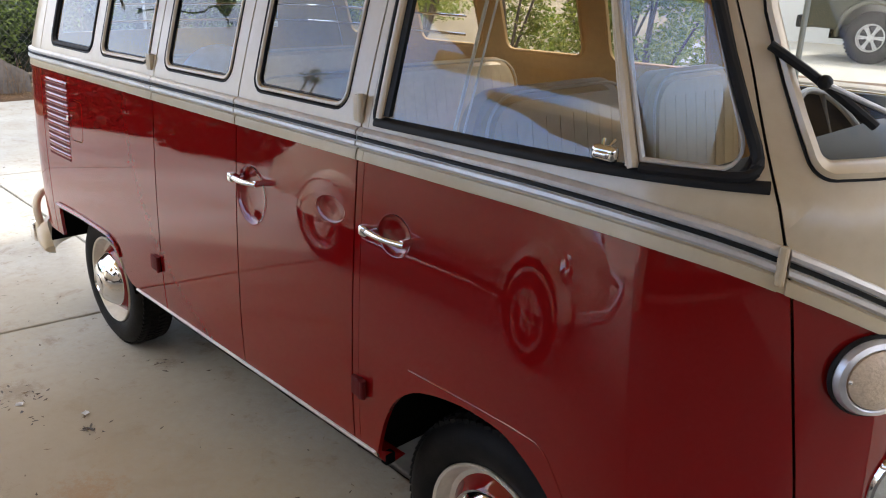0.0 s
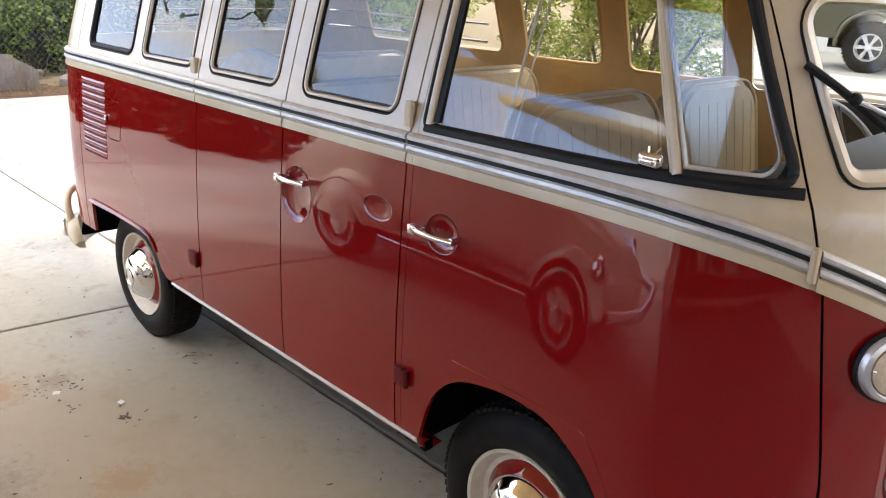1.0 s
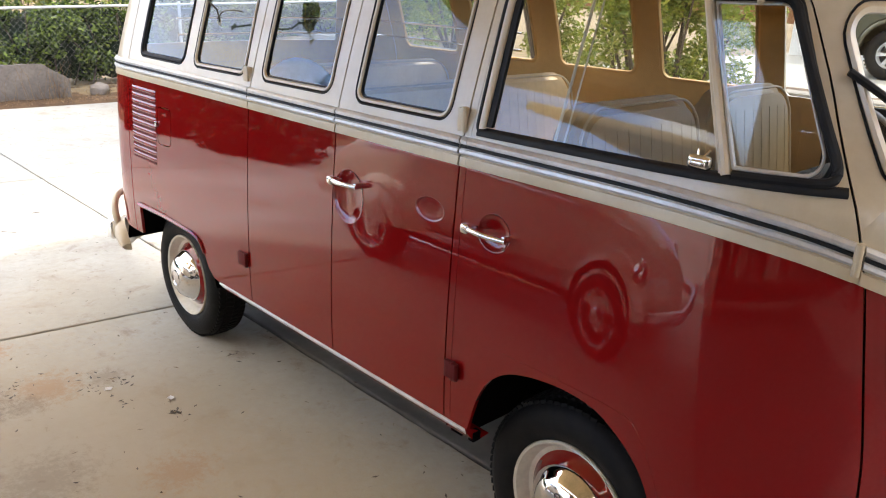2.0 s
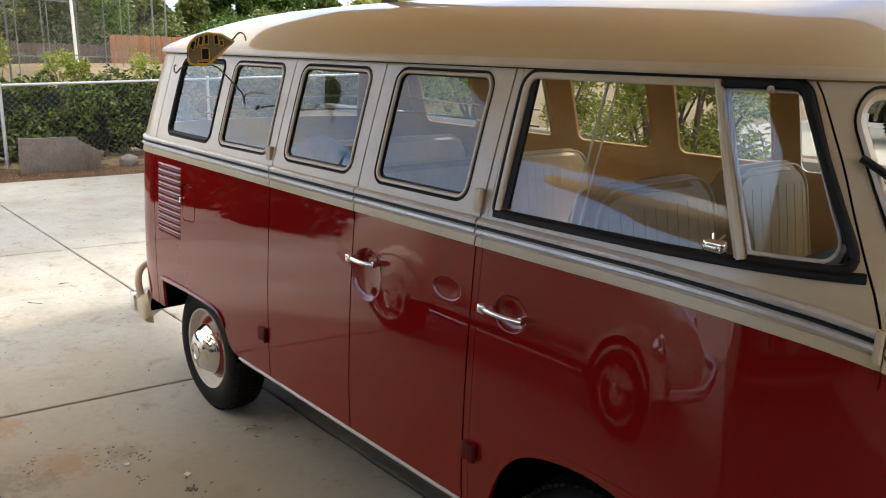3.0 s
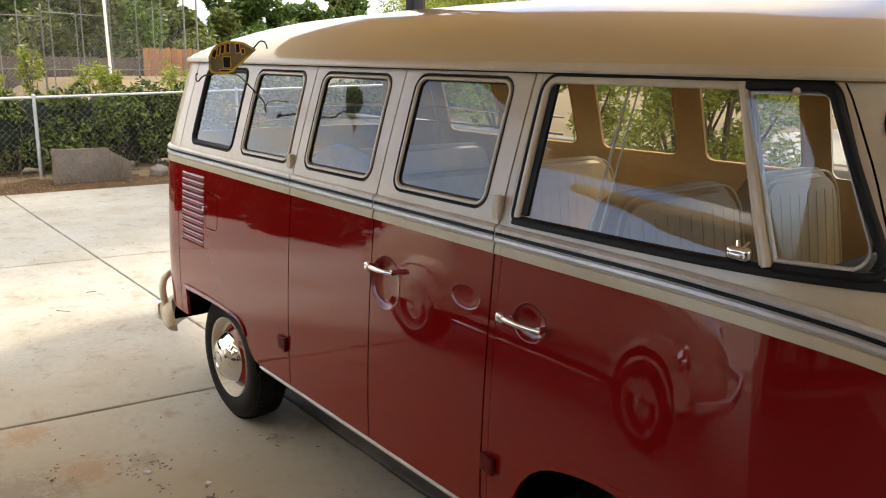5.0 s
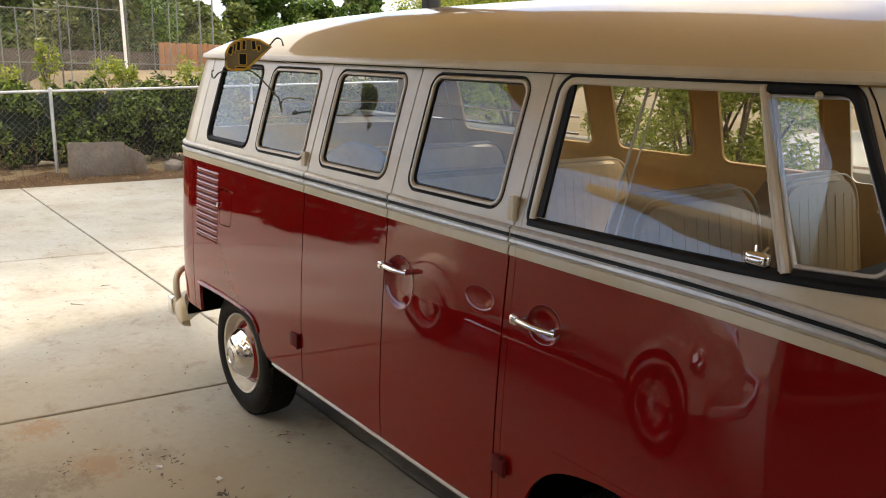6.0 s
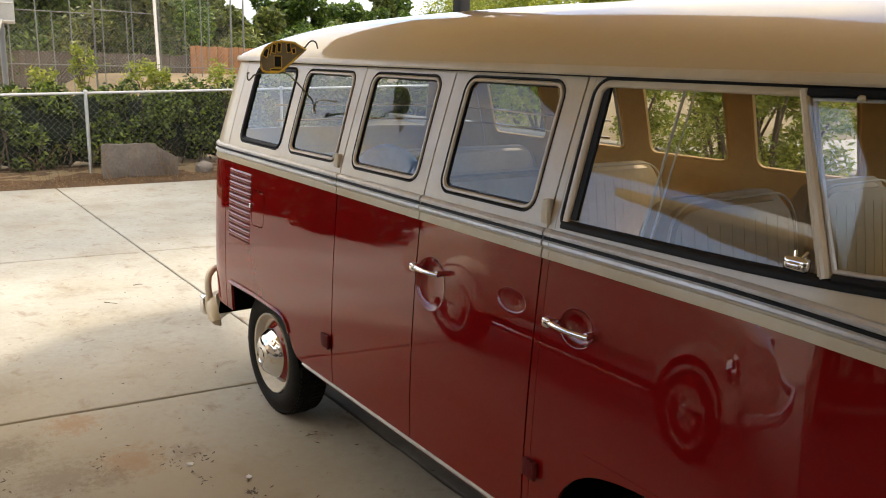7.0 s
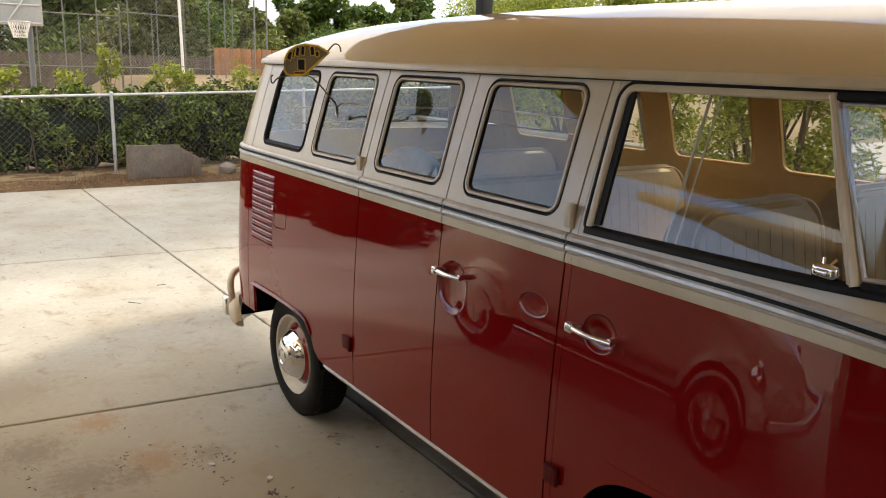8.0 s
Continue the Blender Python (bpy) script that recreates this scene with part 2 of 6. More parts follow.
CEILWOOD = mat("carport_soffit", (0.72, 0.51, 0.26), 0.8, var=0.12, scale=1.2, fine=9, fvar=0.1, bump=0.15, bscale=15)
STUCCO = mat("stucco", (0.50, 0.44, 0.36), 0.95, var=0.08, scale=1.2, fvar=0.08, bump=0.5, bscale=60)
BARK = mat("bark", (0.10, 0.075, 0.055), 0.95, var=0.3, scale=6, fvar=0.2, bump=0.8, bscale=18)
OLIVE = mat("olive_paint", (0.055, 0.050, 0.026), 0.3, var=0.05, scale=1.5, coat=0.7)
DUSTYWHITE = mat("white_cladding", (0.72, 0.71, 0.68), 0.6, var=0.05, scale=1.0, bump=0.05)
HEDGELEAF = leaf_mat("hedge_leaf", (0.009, 0.026, 0.005), (0.24, 0.33, 0.05), 0.3)
LIMELEAF = leaf_mat("bright_leaf", (0.13, 0.19, 0.025), (0.48, 0.48, 0.09), 0.5)
TREELEAF = leaf_mat("tree_leaf", (0.028, 0.070, 0.012), (0.20, 0.30, 0.055), 0.4)
OLIVELEAF = leaf_mat("olive_leaf", (0.055, 0.085, 0.018), (0.28, 0.31, 0.08), 0.4)
STRAW = leaf_mat("straw", (0.14, 0.075, 0.03), (0.34, 0.22, 0.10), 0.2)


# ---- makers ----
def thing(name, at, label, category, group="", kind=""):
    ob = new(name)
    ob.empty_display_size = 0.2
    ob.matrix_basis = Matrix.Translation(at)
    return tagged(ob, label, category, group, kind)


def link(name, me, materials, parent=None, label="", smooth=None):
    for m in materials if isinstance(materials, (list, tuple)) else [materials]:
        me.materials.append(m)
    ob = new(name, me)
    if parent:
        ob.parent = parent
        top = parent
        while top.parent:
            top = top.parent
        if top is parent:
            ob.matrix_parent_inverse = parent.matrix_basis.inverted()
    if label:
        ob["label"] = label
    if smooth is not None:
        me.shade_smooth() if smooth is True else me.set_sharp_from_angle(angle=radians(smooth))
    return ob


def part(name, bm, material, parent=None, label="", smooth=35):
    """Links a bmesh as one object under a thing or a part."""
    me = bpy.data.meshes.new(name)
    bm.to_mesh(me)
    bm.free()
    if smooth:
        me.shade_smooth()
    return link(name, me, material, parent, label, smooth if smooth and smooth is not True else None)


def raw(name, V, F, material, parent=None, label="", smooth=None):
    me = bpy.data.meshes.new(name)
    me.from_pydata([tuple(v) for v in V], [], F)
    me.update()
    if smooth:
        me.shade_smooth()
    return link(name, me, material, parent, label, smooth if smooth and smooth is not True else None)


def box(bm, x0, y0, z0, x1, y1, z1, bev=0.0, m=None, seg=2):
    """A box with softened edges, added to bm."""
    r = bmesh.ops.create_cube(bm, size=1)
    vs = r["verts"]
    for v in vs:
        v.co = Vector((x0 + (v.co.x + 0.5) * (x1 - x0), y0 + (v.co.y + 0.5) * (y1 - y0), z0 + (v.co.z + 0.5) * (z1 - z0)))
    if m:
        for v in vs:
            v.co = m @ v.co
    if bev:
        es = list({e for v in vs for e in v.link_edges})
        bmesh.ops.bevel(bm, geom=es, offset=bev, segments=seg, affect='EDGES', profile=0.5)
    return bm


def tube(bm, pts, r, n=8, closed=False, r1=None):
    """A round bar along pts, added to bm; r1: radius at the far end."""
    pts = [Vector(p) for p in pts]
    rings = []
    k = len(pts)
    up = Vector((0.03, 0.11, 1)).normalized()
    for i, p in enumerate(pts):
        a = pts[i - 1] if i or closed else pts[0]
        b = pts[(i + 1) % k] if i < k - 1 or closed else pts[-1]
        d = (b - a).normalized()
        s = d.cross(up)
        s = s.normalized() if s.length > 1e-4 else Vector((1, 0, 0))
        w = s.cross(d)
        rr = r if r1 is None else r + (r1 - r) * i / max(1, k - 1)
        rings.append([bm.verts.new(p + rr * (math.cos(2 * math.pi * j / n) * s + math.sin(2 * math.pi * j / n) * w)) for j in range(n)])
    for i in range(k if closed else k - 1):
        a, b = rings[i], rings[(i + 1) % k]
        for j in range(n):
            bm.faces.new((a[j], a[(j + 1) % n], b[(j + 1) % n], b[j]))
    if not closed:
        bm.faces.new(rings[0][::-1])
        bm.faces.new(rings[-1])
    return bm


def lathe(bm, prof, n=48, m=None):
    """Turns (radius, depth) points about the y axis, added to bm."""
    rings = []
    for r, y in prof:
        rings.append([bm.verts.new(Vector((r * math.cos(2 * math.pi * j / n), y, r * math.sin(2 * math.pi * j / n)))) for j in range(n)])
    for a, b in zip(rings, rings[1:]):
        for j in range(n):
            bm.faces.new((a[j], a[(j + 1) % n], b[(j + 1) % n], b[j]))
    if m:
        for rg in rings:
            for v in rg:
                v.co = m @ v.co
    return bm


# ---- the shape of the bus's skin ----
GUT, HALF = 1.79, 0.883


def _arc(a, b, n, k=400):
    th = np.linspace(math.pi / 2, 0, k)
    return a * np.abs(np.cos(th)) ** (2 / n), b * np.abs(np.sin(th)) ** (2 / n)


_fx, _fy = _arc(0.95, HALF, 2.9)
_rx, _ry = _arc(0.48, HALF, 2.7)
_fl = np.r_[0, np.cumsum(np.hypot(np.diff(_fx), np.diff(_fy)))]
_rl = np.r_[0, np.cumsum(np.hypot(np.diff(_rx), np.diff(_ry)))]
TAIL = -2.74
PU = np.r_[(TAIL - _rl)[::-1], _fl]
PX = np.r_[(TAIL - _rx)[::-1], _fx]
PW = np.r_[_ry[::-1], _fy]
UMIN, UMAX = float(PU[0]), float(PU[-1])


def sstep(a, b, v):
    t = min(1, max(0, (v - a) / (b - a)))
    return t * t * (3 - 2 * t)


def inset(u, z):
    d = 0.031 * ((z - 0.65) / 0.68) ** 2 if z > 0.65 else 0.007 * ((z - 0.65) / 0.19) ** 2
    if z > 1.345:
        d += (z - 1.345) / 0.445 * (0.08 + 0.17 * sstep(0.35, 1.1, u))
    return d


def surf(u, z, off=0.0, side=-1):
    """The point of the skin at the length u along the side and the height z; off: metres outwards."""
    x, w = float(np.interp(u, PU, PX)), float(np.interp(u, PU, PW))
    a, b = max(UMIN, u - 0.02), min(UMAX, u + 0.02)
    tx, tw = np.interp(b, PU, PX) - np.interp(a, PU, PX), np.interp(b, PU, PW) - np.interp(a, PU, PW)
    l = math.hypot(tx, tw)
    d = off - inset(u, z)
    if u <= UMIN + 1e-4 or u >= UMAX - 1e-4:
        return Vector((x + (d if u > -1 else -d), 0, z))
    return Vector((x - tw / l * d, side * max(0.0, w + tx / l * d), z))


def surf_n(u, z, side=-1):
    h = 0.012
    a = surf(min(UMAX - 0.003, u + h), z, 0, side) - surf(max(UMIN + 0.003, u - h), z, 0, side)
    zz = z if abs(z - 1.345) > h else (1.345 - h if z <= 1.345 else 1.345 + h)
    b = surf(u, zz + h, 0, side) - surf(u, zz - h, 0, side)
    n = a.cross(b)
    return (n if side < 0 else -n).normalized()


def rpoly(pts, r, d=0.0, n=6, step=0.08):
    """A polygon (anticlockwise) set in by d, with corners of radius r."""
    P = [Vector(p) for p in pts]
    k = len(P)
    rs = r if isinstance(r, (list, tuple)) else [r] * k
    lines = []
    for i in range(k):
        a, b = P[i], P[(i + 1) % k]
        t = (b - a).normalized()
        lines.append((a + Vector((-t.y, t.x)) * d, t))
    C = []
    for i in range(k):
        (a, t), (b, s) = lines[i - 1], lines[i]
        den = t.x * s.y - t.y * s.x
        C.append(a + t * (((b - a).x * s.y - (b - a).y * s.x) / den))
    out = []
    for i in range(k):
        t0, t1 = lines[i - 1][1], lines[i][1]
        rad = max(0.004, rs[i] - d)
        ang = math.acos(max(-1, min(1, t0.dot(t1))))
        cut = rad * math.tan(ang / 2)
        s, e = C[i] - t0 * cut, C[i] + t1 * cut
        o = s + Vector((-t0.y, t0.x)) * rad
        for j in range(n + 1):
            f = ang * j / n
            v = s - o
            out.append(o + Vector((v.x * math.cos(f) - v.y * math.sin(f), v.x * math.sin(f) + v.y * math.cos(f))))
        nxt = P[(i + 1) % k] - P[i]
        m = max(1, int(nxt.length / step))
        rad2 = max(0.004, rs[(i + 1) % k] - d)
        ang2 = math.acos(max(-1, min(1, t1.dot(lines[(i + 1) % k][1]))))
        e2 = C[(i + 1) % k] - t1 * rad2 * math.tan(ang2 / 2)
        out += [e.lerp(e2, j / m) for j in range(1, m)]
    return [(p.x, p.y) for p in out]


def ellipse(u, z, a, b, n=28):
    return [(u + a * math.cos(2 * math.pi * j / n), z + b * math.sin(2 * math.pi * j / n)) for j in range(n)]


def sheet(name, outline, holes, material, parent, side=-1, thick=0.014, off=0.0, label="", inner=None, uline=0.045):
    """A piece of the skin: outline and holes in (u, z), with real thickness and the skin's own normals."""
    bm = bmesh.new()
    for loop in [outline] + holes:
        vs = [bm.verts.new((p[0], p[1], 0)) for p in loop]
        for a, b in zip(vs, vs[1:] + vs[:1]):
            bm.edges.new((a, b))
    bmesh.ops.triangle_fill(bm, use_beauty=True, edges=bm.edges[:])
    us, zs = [p[0] for p in outline], [p[1] for p in outline]
    cuts = [(v, (1, 0, 0)) for v in np.arange(UMIN, UMAX, uline) if (v < TAIL + 0.05 or v > -0.05) and min(us) < v < max(us)]
    cuts += [(v, (1, 0, 0)) for v in np.arange(-2.6, 0, 0.25) if min(us) < v < max(us)]
    cuts += [(v, (0, 1, 0)) for v in np.arange(0.4, 1.8, 0.07) if min(zs) < v < max(zs)]
    for v, no in cuts:
        bmesh.ops.bisect_plane(bm, geom=bm.verts[:] + bm.edges[:] + bm.faces[:], plane_co=(v * no[0], v * no[1], 0), plane_no=no, dist=1e-5)
    bm.verts.index_update()
    uz = [(v.co.x, v.co.y) for v in bm.verts]
    nv = len(uz)
    F, N = [], []
    nor = [surf_n(u, z, side) for u, z in uz]
    V = [surf(u, z, off, side) for u, z in uz]
    V += [surf(u, z, off - thick, side) for u, z in uz] if thick else []
    mi = []
    for f in bm.faces:
        i = [v.index for v in f.verts]
        area = sum(uz[i[k]][0] * uz[i[(k + 1) % len(i)]][1] - uz[i[(k + 1) % len(i)]][0] * uz[i[k]][1] for k in range(len(i)))
        if (area < 0) == (side < 0):
            i = i[::-1]
        F.append(i)
        N += [nor[k] for k in i]
        mi.append(0)
        if thick:
            F.append([nv + k for k in i[::-1]])
            N += [-nor[k] for k in i[::-1]]
            mi.append(1)
    for e in bm.edges:
        if thick and len(e.link_faces) == 1:
            a, b = e.verts[0].index, e.verts[1].index
            k = len(V)
            V += [V[a], V[b], V[nv + b], V[nv + a]]
            F.append([k, k + 1, k + 2, k + 3])
            N += [Vector((0, 0, 0))] * 4
            mi.append(0)
    bm.free()
    me = bpy.data.meshes.new(name)
    me.from_pydata([tuple(v) for v in V], [], F)
    me.polygons.foreach_set("material_index", mi)
    me.shade_smooth()
    me.normals_split_custom_set([tuple(n) for n in N])
    return link(name, me, [material, inner or material], parent, label)


def ring(name, pts, r, prof, material, parent, side=-1, label="", smooth=40):
    """A band round an opening: prof lists (set in, outwards)."""
    V, F = [], []
    loops = [[surf(u, z, o, side) for u, z in rpoly(pts, r, d)] for d, o in prof]
    k = len(loops[0])
    for lp in loops:
        V += lp
    for i in range(len(loops) - 1):
        for j in range(k):
            q = [i * k + j, i * k + (j + 1) % k, (i + 1) * k + (j + 1) % k, (i + 1) * k + j]
            F.append(q if side < 0 else q[::-1])
    return raw(name, V, F, material, parent, label, smooth)


def strip(name, u0, u1, prof, material, parent, side=-1, zfun=None, step=0.05, label="", smooth=40):
    """A moulding along the side from u0 to u1: prof lists (height from zfun, outwards)."""
    n = max(2, int((u1 - u0) / step))
    us = [u0 + (u1 - u0) * i / n for i in range(n + 1)]
    V, F = [], []
    k = len(prof)
    for u in us:
        z0 = zfun(u) if zfun else 0
        V += [surf(u, z0 + dz, o, side) for dz, o in prof]
    for i in range(n):
        for j in range(k - 1):
            F.append([i * k + j, (i + 1) * k + j, (i + 1) * k + j + 1, i * k + j + 1])
    F += [list(range(k)), list(range(n * k, n * k + k))[::-1]]
    return raw(name, V, F, material, parent, label, smooth)


# ---- setting: ground, slabs, kerb strip, carport ----
def rise(x, y):
    """Height of the ground: level yard, a raised lot across it, a gentle slope behind the fence."""
    h = 0.76 * sstep(3.3, 5.6, y + 0.15 * math.sin(0.9 * x))
    h -= 0.40 * sstep(5.75, 6.2, y) * sstep(-7.6, -6.4, x)
    h += 0.10 * sstep(-10.2, -10.9, x) * (1 - sstep(2.5, 4, y))
    return h + 0.035 * max(0, min(1, (-x - 11) / 4)) * max(-8, min(8, y))


gx = np.unique(np.r_[-400, -200, -100, np.arange(-60, -16, 4), np.arange(-16, -9.9, 0.35), np.arange(-9.9, 12, 1.1), np.arange(14, 60, 8), 100, 200, 400])
gy = np.unique(np.r_[-400, -200, -100, np.arange(-60, -12, 6), np.arange(-12, 2, 1.0), np.arange(2, 8, 0.4), np.arange(8, 30, 3), 40, 60, 100, 200, 400])
gv = [(x, y, rise(x, y) - 0.13 + (0.02 * noise.noise((x * 2.1, y * 2.1, 0)) if x < -10 and x > -17 else 0) + (0.11 if x < -10.35 or y > 4.2 else 0.0)) for x in gx for y in gy]
k = len(gy)
gf = [(i * k + j, (i + 1) * k + j, (i + 1) * k + j + 1, i * k + j + 1) for i in range(len(gx) - 1) for j in range(k - 1)]
tagged(raw("ground", gv, gf, EARTH, smooth=True), "dry earth ground round the concrete yard", "ground", kind="structure")

# concrete yard: slabs with open joints; cross joints run slightly askew
SKEW = 0.13
slab_x = [-10.28, -6.14, -2.70, 0.74, 4.18, 7.62]
slab_y = [-13.9, -10.5, -7.1, -3.75, -0.37, 3.05]
pavement = tagged(new("pavement"), "pale concrete yard of large cast slabs", "pavement", kind="structure")
bed = bmesh.new()
box(bed, -10.2, -13.9, -0.2, 8.5, 3.1, -0.02)
part("joint_bed", bed, JOINT, pavement, smooth=None)


def concrete_slab(x0, x1, y0, y1, material=CONCRETE):
    """One cast slab with worn, rounded edges."""
    g = 0.008
    n = 48
    rng = random.Random(int(x0 * 71 + y0 * 13))
    loop = []
    def edge(ax, ay, bx, by):
        for i in range(n):
            t = i / n
            w = rng.uniform(-0.0022, 0.0022) + 0.003 * noise.noise((ax * 3 + t * 9, ay * 3, 1.7)) if i else 0
            loop.append((ax + (bx - ax) * t + w, ay + (by - ay) * t + w))
    s = lambda x, y: x + (SKEW * y if x > -10 else 0.04 * y)
    a, b = y0 + g, y1 - g
    edge(s(x0, a) + g, a, s(x1, a) - g, a)
    edge(s(x1, a) - g, a, s(x1, b) - g, b)
    edge(s(x1, b) - g, b, s(x0, b) + g, b)
    edge(s(x0, b) + g, b, s(x0, a) + g, a)
    cx, cy = sum(p[0] for p in loop) / len(loop), sum(p[1] for p in loop) / len(loop)
    def ringed(d, z):
        out = []
        for x, y in loop:
            l = math.hypot(x - cx, y - cy)
            out.append((x - (x - cx) / l * d, y - (y - cy) / l * d, z))
        return out
    V = ringed(0, -0.12) + ringed(0, -0.008) + ringed(0.004, -0.002) + ringed(0.012, 0.0)
    m = len(loop)
    F = [(i * m + j, i * m + (j + 1) % m, (i + 1) * m + (j + 1) % m, (i + 1) * m + j) for i in range(3) for j in range(m)]
    F.append(tuple(range(3 * m, 4 * m)))
    return raw("concrete_slab", V, F, material, pavement)


for i in range(len(slab_x) - 1):
    for j in range(len(slab_y) - 1):
        lay_y = [y if y != -0.37 else (-0.35 if i < 2 else -0.44) for y in slab_y]      # the lengthwise joint jogs where the pours met
        # the unseen slabs by the camera take the concrete with painted shade
        concrete_slab(slab_x[i], slab_x[i + 1], lay_y[j], lay_y[j + 1], SHADESLAB if i > 2 and j in (2, 3) else DARKCONCRETE if (i, j) == (2, 4) else CONCRETE)

# raised lot across the yard
lot = [(6.0, 0.4, 0.79), (7.0, 0.3, 0.72), (8.4, 0.2, 0.56), (9.6, 0.2, 0.53), (40.0, 0.2, 0.53)]
V = [(x, y, z) for x in (-30, 20) for y, lo_, hi_ in lot for z in (lo_, hi_)]
k = 2 * len(lot)
F = [(2 * a + 1, 2 * a + 3, k + 2 * a + 3, k + 2 * a + 1) for a in range(len(lot) - 1)] + [(2 * a, k + 2 * a, k + 2 * a + 2, 2 * a + 2) for a in range(len(lot) - 1)]
F += [(0, 1, k + 1, k), (k - 2, 2 * k - 2, 2 * k - 1, k - 1)] + [(s + 2 * a, s + 2 * a + 2, s + 2 * a + 3, s + 2 * a + 1) for s in (0, k) for a in range(len(lot) - 1)]
tagged(raw("upper_lot", V, F, mat("lot_concrete", (0.39, 0.365, 0.315), 0.85, var=0.1, scale=0.6, fine=9, fvar=0.06, bump=0.1, second=(0.38, 0.34, 0.27), sscale=0.8), smooth=30), "sunlit concrete lot on higher ground across the yard", "lot", kind="structure")
bm = bmesh.new()
box(bm, -30, 5.72, 0.4, 20, 6.0, 0.84, 0.03)
tagged(part("kerb", bm, mat("kerb_concrete", (0.28, 0.25, 0.21), 0.9, var=0.12, scale=2, bump=0.3), None), "weathered grey concrete kerb along the raised lot", "kerb", kind="structure")

# carport over the camera and the bus
carport = tagged(new("carport"), "open timber carport with tan soffit and dark steel posts", "carport", kind="structure")
CX1, CY0, CZ = 6.6, -3.45, 2.75
CM = Matrix.Translation((-1.5, 0, 0)) @ pose(0, 0, 0, 0, 0, -7.5)      # the carport stands askew to the bus
DARKWOOD = mat("stained_board", (0.30, 0.17, 0.06), 0.7, var=0.15, scale=1.5, fine=14, fvar=0.12, bump=0.2, bscale=20)
outline = [(-4.50, 1.30), (-4.38, 0.32), (-2.62, -2.15), (-2.78, -3.36), (3.2, -4.05), (3.0, -0.03), (0.2, 0.33), (-0.7, 0.66), (-2.8, 0.92)]
bm = bmesh.new()
lo, hi = [bm.verts.new((x, y, CZ)) for x, y in outline], [bm.verts.new((x, y, CZ + 0.14)) for x, y in outline]
bm.faces.new(lo)
bm.faces.new(hi)
for q in range(len(outline)):
    bm.faces.new((lo[q], lo[q - 1], hi[q - 1], hi[q]))
bmesh.ops.recalc_face_normals(bm, faces=bm.faces[:])
bmesh.ops.bevel(bm, geom=bm.edges[:], offset=0.01, segments=2, affect='EDGES')
part("soffit", bm, CEILWOOD, carport)
for x0, y in ((-1.05, CY0 + 0.06),):
    bm = bmesh.new()
    box(bm, x0, y - 0.05, CZ - 0.14, CX1, y + 0.05, CZ - 0.002, 0.008, CM)
    part("beam", bm, CEILWOOD, carport)
bm = bmesh.new()
cut = [(-0.80, -3.86), (-0.48, -4.01), (-0.07, -4.39), (0.55, -4.47), (CX1, -4.47), (CX1, -3.86)]      # its near end is cut off round
lo, hi = [bm.verts.new(CM @ Vector((x, y, CZ - 0.17))) for x, y in cut], [bm.verts.new(CM @ Vector((x, y, CZ - 0.09))) for x, y in cut]
bm.faces.new(lo)
bm.faces.new(hi)
for q in range(len(cut)):
    bm.faces.new((lo[q], lo[q - 1], hi[q - 1], hi[q]))
bmesh.ops.recalc_face_normals(bm, faces=bm.faces[:])
bmesh.ops.bevel(bm, geom=bm.edges[:], offset=0.006, segments=2, affect='EDGES')
part("outer_board", bm, DARKWOOD, carport)
bm = bmesh.new()
box(bm, -0.85, -3.858, CZ - 0.16, CX1, -3.835, CZ - 0.08, 0.004, CM)
part("edge_strip", bm, CEILWOOD, carport)
for x in (2.6, 6.3):
    bm = bmesh.new()
    box(bm, x - 0.04, -4.5, CZ - 0.086, x + 0.04, CY0 - 0.002, CZ + 0.02, 0.006, CM)
    part("cross_arm", bm, DARKSTEEL, carport)
bm = bmesh.new()
box(bm, -3.60, 0.80, CZ - 0.002, -3.51, 1.30, CZ + 0.10, 0.006)
part("cross_arm", bm, DARKSTEEL, carport)
for x, y in ((-3.555, 1.25), (4.7, -4.2)):
    bm = bmesh.new()
    box(bm, x - 0.045, y - 0.045, -0.01, x + 0.045, y + 0.045, CZ - 0.003 if y > 1 else CZ - 0.18, 0.006)
    part("post", bm, DARKSTEEL, carport)

# unseen house added behind the camera: stucco wall with an open garage, blocks light
house = tagged(new("house"), "unseen added stucco house wall with an open dark garage", "house", kind="structure")
HY = -4.75
for x0, x1, z0, z1 in ((0.10, 0.28, -0.1, 2.5), (6.4, 9.0, -0.1, 2.5), (0.28, 6.4, 2.1, 2.5)):
    bm = bmesh.new()
    box(bm, x0, HY - 0.25, z0, x1, HY, z1, 0.01)
    part("front_wall", bm, STUCCO, house)
bm = bmesh.new()
box(bm, 5.0, HY + 0.004, -0.1, 5.2, 3.0, 2.55, 0.01)
part("wing_wall", bm, STUCCO, house)
# dark inner walls, there to darken what the bus's front mirrors
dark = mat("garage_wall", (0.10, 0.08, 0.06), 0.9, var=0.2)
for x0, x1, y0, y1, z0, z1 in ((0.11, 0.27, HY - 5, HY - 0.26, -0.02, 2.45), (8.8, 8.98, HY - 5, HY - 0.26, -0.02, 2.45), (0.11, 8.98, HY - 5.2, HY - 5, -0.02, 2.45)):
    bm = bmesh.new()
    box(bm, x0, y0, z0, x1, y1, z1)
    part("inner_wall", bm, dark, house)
bm = bmesh.new()
box(bm, -0.05, HY - 5.4, 2.5, 9.2, HY + 0.35, 2.66, 0.02)
part("eave_roof", bm, CEILWOOD, house)
